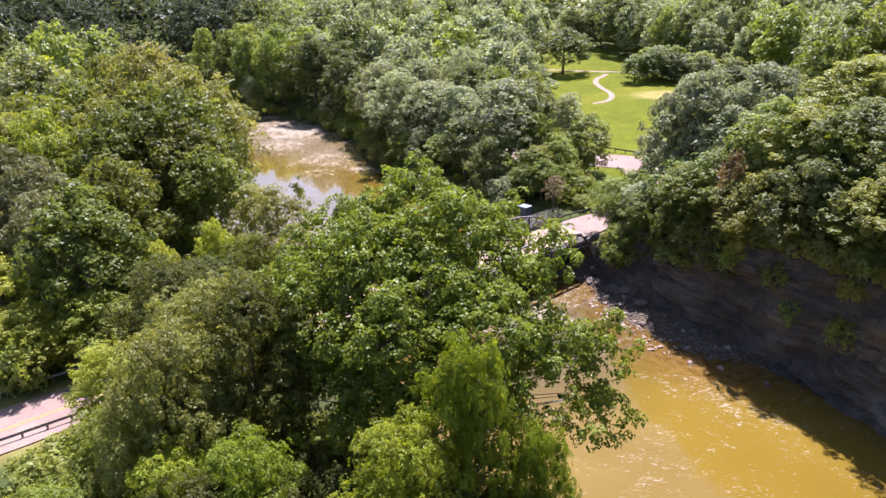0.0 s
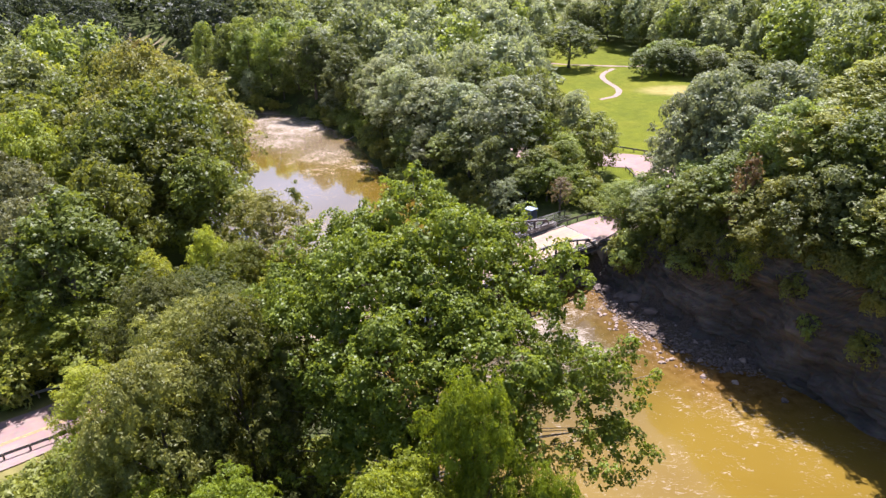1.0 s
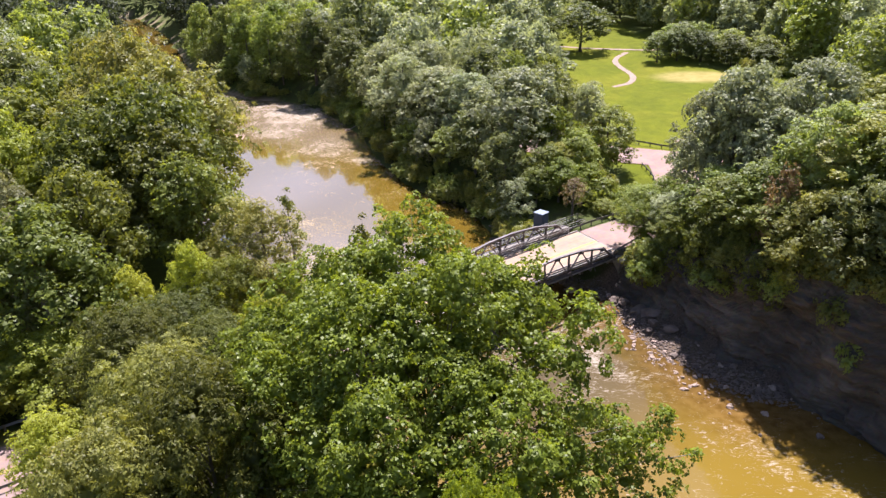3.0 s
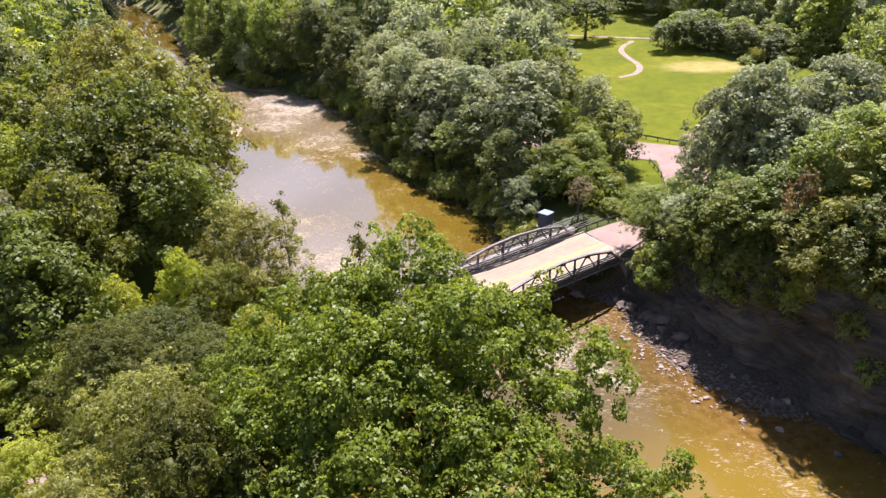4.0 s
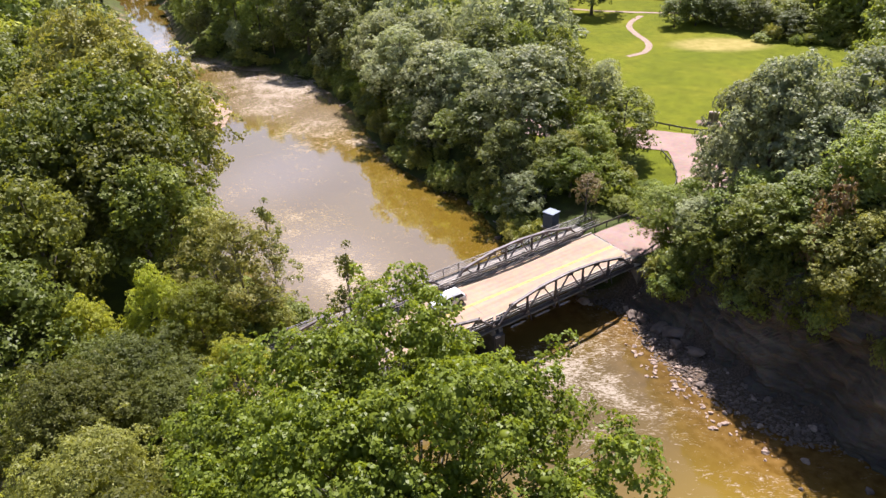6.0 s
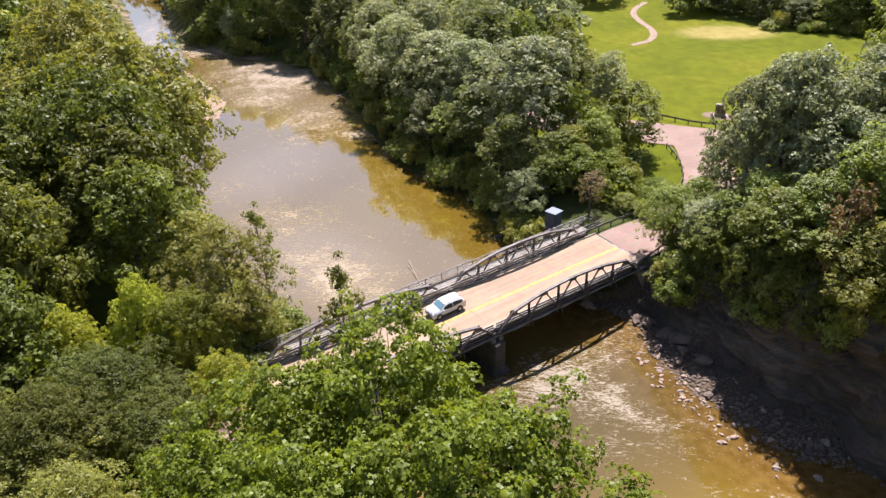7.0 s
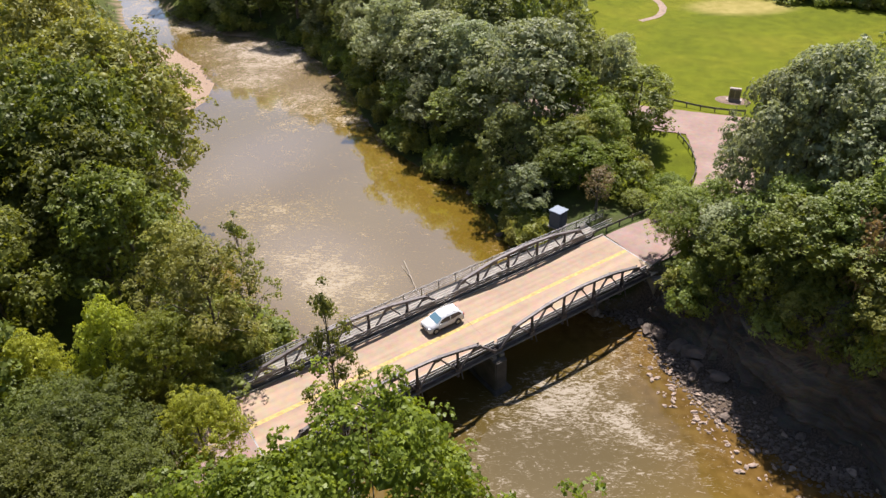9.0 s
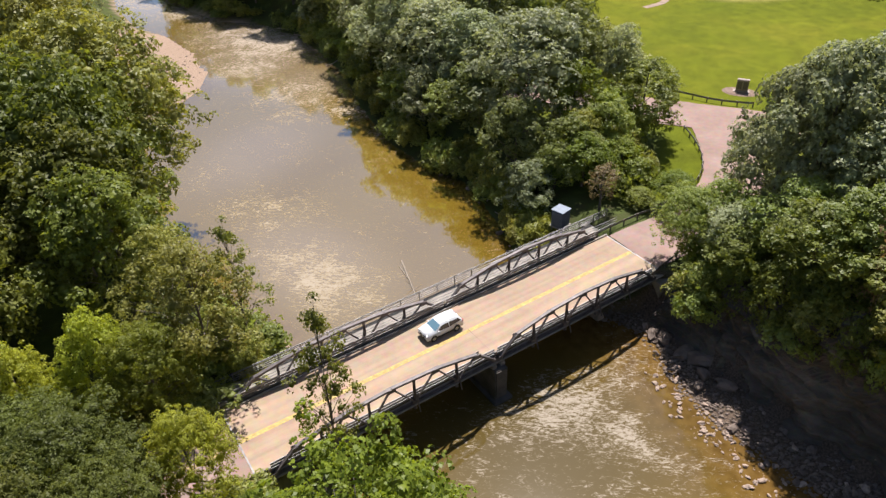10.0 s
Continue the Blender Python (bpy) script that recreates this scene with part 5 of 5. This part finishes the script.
def guardrail(line, spacing=2.2, label="galvanised road guard rail on wooden posts"):
    pts = np.array(line, float)
    seg = np.sqrt(((pts[1:] - pts[:-1]) ** 2).sum(1))
    s = np.concatenate([[0], np.cumsum(seg)])
    us = np.linspace(0, s[-1], int(s[-1] / spacing) + 1)
    sm = np.stack([np.interp(us, s, pts[:, 0]), np.interp(us, s, pts[:, 1])], 1)
    for _ in range(2):
        sm[1:-1] = (sm[:-2] + 2 * sm[1:-1] + sm[2:]) / 4
    e = tagged(new("guard_rail"), label, "guard rail", "road guard rails")
    w_beam(e, sm, DECK_Z + 0.52)
    me = None
    for x, y in sm:
        if me is None:
            o = part("post", box_bm(0.16, 0.16, 1.1, Matrix.Translation((0, 0, 0.25)), 0.015), WOOD_POST, e)
            me = o.data
        else:
            o = new("post", me)
            o.parent = e
        o.matrix_basis = Matrix.Translation((x + 0.06, y + 0.06, DECK_Z - 0.1))
    return e


def along(u0, u1, v):
    a, b = bridge_xy(u0, v), bridge_xy(u1, v)
    return [(a.x, a.y), ((a.x + b.x) / 2, (a.y + b.y) / 2), (b.x, b.y)]


guardrail(along(-75, -23.6, 0.2))
guardrail(along(-60, -23.6, 9.2))
guardrail([tuple(bridge_xy(22.0, 9.3))[:2], (20.8, 110.4), (25.2, 113.0), (29.4, 116.6), (32.2, 119.8), (34.0, 124.2), (34.8, 129.5), (34.1, 135.4)])
guardrail([tuple(bridge_xy(21.8, 0.1))[:2], (27.0, 105.0), (31.5, 109.5)])
guardrail([(34.5, 149.6), (37.0, 148.2), (41.4, 144.4), (47.0, 143.2)])


# ---- the car ----
def make_car(paint, label):
    """A compact hatchback; x forward, wheels on z = 0."""
    e = tagged(new("car"), label, "car")
    L, W = 4.5, 1.84
    prof = [(-2.2, 0.4), (-2.24, 0.72), (-2.2, 0.98), (-2.1, 1.14), (-1.92, 1.42), (-1.7, 1.6), (-1.3, 1.67), (-0.6, 1.69), (0.1, 1.66), (0.45, 1.58), (0.85, 1.32), (1.2, 1.1),
            (1.6, 1.04), (1.95, 0.96), (2.16, 0.82), (2.22, 0.62), (2.2, 0.4)]
    bm = bmesh.new()
    rings = []
    for x, z in prof:
        t = max(0.0, (z - 0.95) / 0.7)
        w = W / 2 * (1 - 0.2 * t) * (1 - 0.06 * (abs(x) / 2.2) ** 4)
        rings.append([bm.verts.new((x, -w, z)), bm.verts.new((x, w, z))])
    for a, b in zip(rings[:-1], rings[1:]):
        bm.faces.new((a[0], a[1], b[1], b[0]))
    low = [[bm.verts.new((x, s * W / 2 * 0.97, 0.32)) for s in (-1, 1)] for x in (-2.16, 2.16)]
    sides = [[], []]
    for k in (0, 1):
        vs = [r[k] for r in rings] + [low[1][k], low[0][k]]
        sides[k] = bm.faces.new(vs if k else vs[::-1])
    bm.faces.new((low[0][0], low[0][1], rings[0][1], rings[0][0]))
    bm.faces.new((low[1][1], low[1][0], rings[-1][0], rings[-1][1]))
    bm.faces.new((low[0][0], low[1][0], low[1][1], low[0][1]))
    bmesh.ops.recalc_face_normals(bm, faces=bm.faces)
    bmesh.ops.bevel(bm, geom=list(bm.edges), offset=0.05, segments=2, affect="EDGES", clamp_overlap=True)
    body = part("body", bm, paint, e)
    body.data.polygons.foreach_set("use_smooth", [True] * len(body.data.polygons))

    def pane(name, pts, n, glass=None):
        v = [Vector(p) for p in pts]
        off = Vector(n) * 0.018
        V = [p + off for p in v] + [p - off for p in v]
        k = len(v)
        F = [tuple(range(k)), tuple(range(2 * k - 1, k - 1, -1))] + [(i, i + k, (i + 1) % k + k, (i + 1) % k) for i in range(k)]
        return mesh_ob(name, V, F, glass or TINTED, e, "dark tinted glass" if glass is None else "windscreen glass with the sky's reflection put into its blue")

    pane("windscreen", [(0.5, -0.66, 1.56), (0.5, 0.66, 1.56), (1.16, 0.78, 1.12), (1.16, -0.78, 1.12)], (0.55, 0, 0.83), SKY_GLASS)
    pane("rear_window", [(-1.76, -0.62, 1.56), (-1.76, 0.62, 1.56), (-2.08, 0.72, 1.17), (-2.08, -0.72, 1.17)], (-0.8, 0, 0.55))
    for s in (-1, 1):
        q = lambda x, z: (x, s * (W / 2 * (1 - 0.2 * max(0, (z - 0.95) / 0.7)) * (1 - 0.06 * (abs(x) / 2.2) ** 4) + 0.008), z)
        pane("side_window", [q(-1.92, 1.16), q(-0.5, 1.05), q(-0.5, 1.56), q(-1.6, 1.52)], (0, s, 0.2))
        pane("side_window", [q(-0.42, 1.05), q(1.0, 1.06), q(0.5, 1.46), q(0.15, 1.56), q(-0.42, 1.57)], (0, s, 0.2))
        part("headlight", box_bm(0.3, 0.3, 0.13, Matrix.Translation((2.0, s * 0.68, 0.84)), 0.04), ALLOY, e, "clear headlight")
        part("tail_light", box_bm(0.16, 0.22, 0.3, Matrix.Translation((-2.14, s * 0.74, 0.98)), 0.04), TAIL, e, "red tail light")
        part("mirror", box_bm(0.14, 0.2, 0.14, Matrix.Translation((0.85, s * 0.98, 1.1)), 0.04), paint, e)
        part("sill", box_bm(2.3, 0.06, 0.16, Matrix.Translation((0, s * 0.9, 0.36)), 0.02), DARK_PLASTIC, e)
        for x in (-1.36, 1.38):
            part("wheel_arch", cyl_bm(0.4, 0.4, (x, s * 0.8, 0.36), (x, s * 0.905, 0.36), 18), DARK_PLASTIC, e)
            w = part("wheel", cyl_bm(0.34, 0.34, (x, s * 0.7, 0.34), (x, s * 0.925, 0.34), 20), RUBBER, e, "black tyre on alloy rim")
            part("rim", cyl_bm(0.2, 0.2, (x, s * 0.915, 0.34), (x, s * 0.94, 0.34), 14), ALLOY, w)
    part("grille", box_bm(0.06, 0.9, 0.2, Matrix.Translation((2.21, 0, 0.68)), 0.02), DARK_PLASTIC, e)
    part("bumper", box_bm(0.14, 1.6, 0.16, Matrix.Translation((2.17, 0, 0.42)), 0.04), DARK_PLASTIC, e)
    part("roof_rail", box_bm(1.5, 0.04, 0.04, Matrix.Translation((-0.6, 0.6, 1.7)), 0.01), ALLOY, e)
    part("roof_rail", box_bm(1.5, 0.04, 0.04, Matrix.Translation((-0.6, -0.6, 1.7)), 0.01), ALLOY, e)
    return e


SILVER = plain("silver_paint", (0.45, 0.46, 0.48), 0.3, 0.4, 1.0, 0.05, 0.0)
RED_ROOF = plain("red_shingle", (0.30, 0.12, 0.09), 0.85, 0, 2.0, 0.25, 0.3)
TAIL = plain("tail_red", (0.4, 0.02, 0.02), 0.3)
car = make_car(CAR_PAINT, "white compact crossover car driving on the bridge deck")
car.matrix_basis = BM @ Matrix.Translation((-2.4, 6.3, DECK_Z + 0.004)) @ Matrix.Rotation(math.pi, 4, "Z")


# parked cars by the far lawn and on the gravel lot
for x, y, turn, paint, lab in ((51.5, 271, 0.3, SILVER, "silver car parked beside the far lawn path"), (69.5, 236.5, 0.9, CAR_PAINT, "white car parked under the trees by the lawn"),
                               (71, 322, 0.1, CAR_PAINT, "white car parked behind the far lawn"), (66, 323, 0.1, SILVER, "silver car parked behind the far lawn"),
                               (-19, 377, 0.2, CAR_PAINT, "white car parked on the distant gravel lot"), (2.5, 372, 0.0, SILVER, "silver car parked on the distant gravel lot")):
    o = make_car(paint, lab)
    o.matrix_basis = Matrix.Translation((x, y, at_ground(x, y) + 0.06)) @ Matrix.Rotation(turn, 4, "Z")
ribbon("gravel_lot", [(-36, 372), (-19, 378), (3, 373), (14, 371)], 4.0, 0, PALE_ROCK, label="pale gravel parking lot among the trees", cat="parking lot", zf=PATH_Z)


def shelter():
    """A small open picnic shelter with a reddish hipped roof."""
    x, y = 67.5, 243.5
    e = tagged(new("picnic_shelter"), "open picnic shelter with faded red roof at the lawn's edge", "shelter")
    e.matrix_basis = Matrix.Translation((x, y, at_ground(x, y))) @ Matrix.Rotation(0.3, 4, "Z")
    for px in (-2.4, 2.4):
        for py in (-1.7, 1.7):
            part("post", box_bm(0.18, 0.18, 2.6, Matrix.Translation((px, py, 1.2)), 0.02), WOOD_POST, e)
    V = [(-3.2, -2.4, 2.45), (3.2, -2.4, 2.45), (3.2, 2.4, 2.45), (-3.2, 2.4, 2.45), (-1.2, 0, 4.1), (1.2, 0, 4.1), (-3.2, -2.4, 2.3), (3.2, -2.4, 2.3), (3.2, 2.4, 2.3), (-3.2, 2.4, 2.3)]
    F = [(0, 1, 5, 4), (1, 2, 5), (2, 3, 4, 5), (3, 0, 4), (6, 9, 8, 7), (0, 6, 7, 1), (1, 7, 8, 2), (2, 8, 9, 3), (3, 9, 6, 0)]
    mesh_ob("roof", V, F, RED_ROOF, e, "faded red shingle roof")
    part("floor_slab", box_bm(5.6, 4.2, 0.14, Matrix.Translation((0, 0, 0.05)), 0.02), CONCRETE, e)
    part("table", box_bm(1.8, 0.8, 0.08, Matrix.Translation((0, 0, 0.76)), 0.02), WOOD_POST, e)


# ---- gauge house, monument ----
def gauge_house():
    e = tagged(new("gauge_shelter"), "small blue-grey metal cabinet with pale roof beside the bridge", "utility cabinet")
    e.matrix_basis = BM @ Matrix.Translation((20.5, 14.1, -0.8)) @ Matrix.Rotation(0.25, 4, "Z")
    part("cabinet", box_bm(1.75, 1.55, 2.1, Matrix.Translation((0, 0, 6.8)), 0.03), BOX_GREY, e)
    part("roof", box_bm(1.95, 1.75, 0.1, Matrix.Translation((0, 0, 7.98)) @ Matrix.Rotation(0.08, 4, "Y"), 0.02), ROOF_PALE, e, "pale sheet metal roof")
    part("door", box_bm(0.95, 0.05, 1.8, Matrix.Translation((0, -0.8, 6.75)), 0.02), BOX_GREY, e)
    part("platform", box_bm(2.0, 2.0, 0.15, Matrix.Translation((0, 0, 5.68)), 0.02), CONCRETE, e)
    for x in (-0.75, 0.75):
        for y in (-0.7, 0.7):
            part("leg", box_bm(0.14, 0.14, 5.4, Matrix.Translation((x, y, 3.0)), 0.01), STEEL_RAIL, e)
    return e


gauge_house()
shelter()


def monument():
    e = tagged(new("monument"), "upright brown stone monument with dark panels on a mulch bed", "monument")
    z = at_ground(47.2, 149.4)
    e.matrix_basis = Matrix.Translation((47.2, 149.4, z)) @ Matrix.Rotation(-0.35, 4, "Z")
    part("slab", box_bm(1.9, 0.7, 2.3, Matrix.Translation((0, 0, 1.1)), 0.08), GRANITE, e)
    for x in (-0.5, 0.5):
        part("panel", box_bm(0.7, 0.06, 1.3, Matrix.Translation((x * 0.9, -0.37, 1.3)), 0.02), PANEL, e, "dark bronze panel")
    part("plinth", box_bm(2.6, 1.1, 0.3, Matrix.Translation((0, 0, 0.1)), 0.05), GRANITE, e)
    bm = bmesh.new()
    bmesh.ops.create_cone(bm, cap_ends=True, segments=24, radius1=2.6, radius2=1.9, depth=0.2, matrix=Matrix.Translation((-0.3, 0, 0.03)) @ Matrix.Diagonal((1.2, 0.8, 1, 1)))
    part("mulch_bed", bm, MULCH, e, "pale mulch bed round the plinth")
    return e


monument()


# ---- rocks ----
def rock_mesh(seed, sub=2):
    bm = bmesh.new()
    bmesh.ops.create_icosphere(bm, subdivisions=sub, radius=1.0)
    for v in bm.verts:
        k = 1 + 0.45 * noise.noise(v.co * 1.1 + Vector((seed * 7.1, 0, 0))) + 0.18 * noise.noise(v.co * 3 + Vector((seed, 5, 0)))
        v.co = Vector((v.co.x * 1.2, v.co.y * 0.95, v.co.z * 0.6)) * k
    for j in range(7):
        # broken faces
        n = Vector((noise.cell((seed, j, 1.5)) * 2 - 1, noise.cell((seed, j, 2.5)) * 2 - 1, noise.cell((seed, j, 3.5)) * 1.4 - 0.2)).normalized()
        for v in bm.verts:
            d = v.co.dot(n) - 0.5
            if d > 0:
                v.co -= n * d * 0.92
    me = bpy.data.meshes.new("rock")
    bm.to_mesh(me)
    bm.free()
    me.materials.append(PALE_ROCK if seed % 2 else ROCK)
    return me


ROCKS = [rock_mesh(i) for i in range(8)]


def rocks():
    rng = np.random.default_rng(11)
    lines = ((RIVER_EAST[16:23], 60, 2.2), (RIVER_EAST[12:17], 26, 0.8), (CLIFF[0:5].tolist(), 40, 2.2))
    for line, n, spread in lines:
        P = np.array(line, float)
        for _ in range(n):
            t = rng.uniform(0, len(P) - 1.001)
            i = int(t)
            p = P[i] + (P[i + 1] - P[i]) * (t - i)
            x, y = p[0] + rng.normal() * spread, p[1] + rng.normal() * spread
            r = float(0.12 + 0.5 * rng.uniform() ** 3) * (1.6 if spread > 2.1 and rng.uniform() < 0.12 else 1)
            o = new("rock", ROCKS[rng.integers(8)])
            z = max(at_ground(x, y), -0.05)
            if z > 3:
                bpy.data.objects.remove(o)
                continue
            o.matrix_basis = Matrix.LocRotScale((x, y, z + r * 0.1), Euler((rng.uniform(-0.3, 0.3), rng.uniform(-0.3, 0.3), rng.uniform(0, 6.28))), (r, r, r))
            tagged(o, "weathered pale river rock lying at the waterline", "rock", "river rocks")


rocks()


def bank_rocks():
    """Pale slabs along the waterline below the cliff and dark boulders by the east abutment."""
    rng = np.random.default_rng(15)
    P = np.array([(21.3, 90.5), (22.2, 86.4), (23.6, 83.4), (25.1, 80.4), (27.6, 75.9), (30.5, 72.5)])
    for k in range(176):
        t = rng.uniform(0, len(P) - 1.001)
        i = int(t)
        p = P[i] + (P[i + 1] - P[i]) * (t - i) + rng.normal(size=2) * np.array([1.1, 0.8])
        r = float(0.06 + 0.34 * rng.uniform() ** 3)
        o = new("rock", ROCKS[1 + 2 * rng.integers(4)])
        o.matrix_basis = Matrix.LocRotScale((p[0], p[1], max(at_ground(*p), -0.02) + r * 0.18), Euler((rng.uniform(-0.4, 0.4), rng.uniform(-0.4, 0.4), rng.uniform(0, 6.28))), (r * 1.2, r * 0.9, r))
        tagged(o, "pale sunlit slab of rock at the waterline", "rock", "river rocks")
    for x, y, r in ((26.0, 91.0, 1.3), (24.0, 92.6, 1.0), (25.4, 89.2, 0.8), (22.6, 94.4, 0.9), (21.2, 95.6, 0.7), (27.2, 87.6, 0.9), (24.4, 87.6, 0.6)):
        o = new("boulder", ROCKS[2 * rng.integers(4)])
        o.matrix_basis = Matrix.LocRotScale((x, y, max(at_ground(x, y), 0) + r * 0.25), Euler((0.2, 0.1, rng.uniform(0, 6.28))), (r * 1.3, r, r * 1.1))
        tagged(o, "large dark boulder at the foot of the cliff", "boulder", "boulders")


bank_rocks()


def cobbles():
    """Small stones strewn over the gravel bars, one mesh."""
    rng = np.random.default_rng(12)
    V, T, nv = [], [], 0
    P = np.array(RIVER_EAST[16:22], float)
    n = 2600
    t = rng.uniform(0, len(P) - 1.001, n)
    i = t.astype(int)
    p = P[i] + (P[i + 1] - P[i]) * (t - i)[:, None] + rng.normal(size=(n, 2)) * 1.5 + np.array([0.9, 0.6])
    q = np.stack([rng.normal(-60, 6, 260), rng.normal(178, 10, 260)], 1)
    p = np.concatenate([p, q])
    z = flat_z(p[:, 0], p[:, 1])
    keep = (z > -0.2) & (z < 1.5)
    for (x, y), h in zip(p[keep], z[keep]):
        r = 0.06 + 0.16 * rng.uniform() ** 2
        co = ICO[0] * np.array([r * 1.2, r, r * 0.6]) * rng.uniform(0.75, 1.25, (12, 1) if len(ICO[0]) == 12 else (len(ICO[0]), 1)) + np.array([x, y, max(h, -0.03) + r * 0.2])
        V.append(co)
        T.append(ICO[1] + nv)
        nv += len(co)
    me = fast_mesh("cobbles", np.concatenate(V), None, np.concatenate(T))
    me.materials.append(ROCK)
    tagged(new("cobbles", me), "loose pale cobbles on the gravel bars", "cobbles", kind="stuff")


cobbles()


# ---- driftwood ----
def driftwood(points, r, label, twigs=2, seed=0):
    """A weathered branch through points, with a few broken side twigs."""
    rng = np.random.default_rng(seed)
    e = tagged(new("driftwood"), label, "driftwood", "stranded driftwood")
    P = [Vector(p) for p in points]
    e.location = P[0]
    bm = bmesh.new()
    for i, (a, b) in enumerate(zip(P[:-1], P[1:])):
        cyl_bm(r * (1 - 0.6 * i / len(P)), r * (1 - 0.6 * (i + 1) / len(P)), a - P[0], b - P[0], 7, bm)
    part("stem", bm, DRIFT, e)
    for _ in range(twigs):
        i = int(rng.integers(len(P) - 1))
        a = P[i].lerp(P[i + 1], float(rng.uniform(0.3, 0.9))) - P[0]
        way = Vector((rng.normal(), rng.normal(), rng.uniform(0.3, 0.9))).normalized()
        part("twig", cyl_bm(r * 0.45, r * 0.12, a, a + way * (P[1] - P[0]).length * 0.35, 6), DRIFT, e)


DRIFT = plain("bleached_wood", (0.28, 0.235, 0.19), 0.85, 0, 4.0, 0.3, 0.4)
driftwood([(-7.4, 109.7, 0.05), (-6.3, 106.2, 0.12), (-5.0, 102.2, 0.06)], 0.1, "long pale branch lying half sunk in the river", 2, 4)
driftwood([(-7.6, 108.6, 0.03), (-6.7, 106.8, 0.06), (-6.2, 105.9, 0.05)], 0.06, "thin pale branch lying half sunk in the river", 1, 5)
# the debris along the wooded east bank
for x, y, turn, ln in ((2.4, 127.6, 0.4, 2.6), (4.4, 124.6, 1.2, 2.2), (5.6, 119.8, 2.2, 2.0), (-27.0, 178.5, 0.7, 3.0), (-37.5, 196.6, 2.5, 4.0), (-42.4, 201.4, 2.7, 3.6)):
    c, d = Vector((x, y, 0)), Vector((math.cos(turn), math.sin(turn), 0)) * ln / 2
    z = [max(at_ground(*(c + d * k)[:2]), 0) + 0.14 for k in (-1, 0, 1)]
    driftwood([(c + d * k)[:2] + (h,) for k, h in zip((-1, 0.1, 1), z)], 0.13, "bleached log stranded on the river bank", 3, int(x * 10) + 900)


# ---- shrubs along the banks and the road ----
def shrubs():
    rng = np.random.default_rng(21)
    rows = []
    for line, n, side, z1 in ((RIVER_EAST[4:17], 130, 2.2, 1), (RIVER_WEST[3:12], 60, 4.0, 1), (RIVER_WEST[17:22], 44, 5.0, 1), (ROAD[1:3], 24, 7.5, 1), (ROAD[1:3], 24, -7.5, 1)):
        P = np.array(line, float)
        for _ in range(n):
            t = rng.uniform(0, len(P) - 1.001)
            i = int(t)
            d = P[i + 1] - P[i]
            nrm = np.array([-d[1], d[0]]) / np.linalg.norm(d)
            p = P[i] + d * (t - i)
            for s in (1, -1):
                q = p + nrm * s * (abs(side) + rng.uniform(-1.5, 2.5))
                if (side < 0) != (s < 0) and abs(side) > 5:
                    continue
                if inside(np.array([q[0]]), np.array([q[1]]), RIVER)[0] or road_dist(np.array([q[0]]), np.array([q[1]]))[0] < 5.6:
                    continue
                rows.append(q)
    for _ in range(26):
        rows.insert(0, np.array([rng.uniform(73, 99), 0]))
        rows[0][1] = 209 - 0.42 * (rows[0][0] - 73) + rng.uniform(-2, 4)
    for _ in range(24):
        rows.insert(0, np.array([rng.uniform(-30, -17), rng.uniform(78, 92)]))
    rows = [q for q in rows if not blocked(q[0], q[1], 0.2)]
    for q in rows[:330]:
        tree("mid_shrub" if rng.uniform() < 0.6 else "olive_shrub", q[0], q[1], at_ground(*q) + rng.uniform(1.5, 4.2), rng.uniform(1.3, 2.6), name="shrub")


shrubs()
cliff_growth()
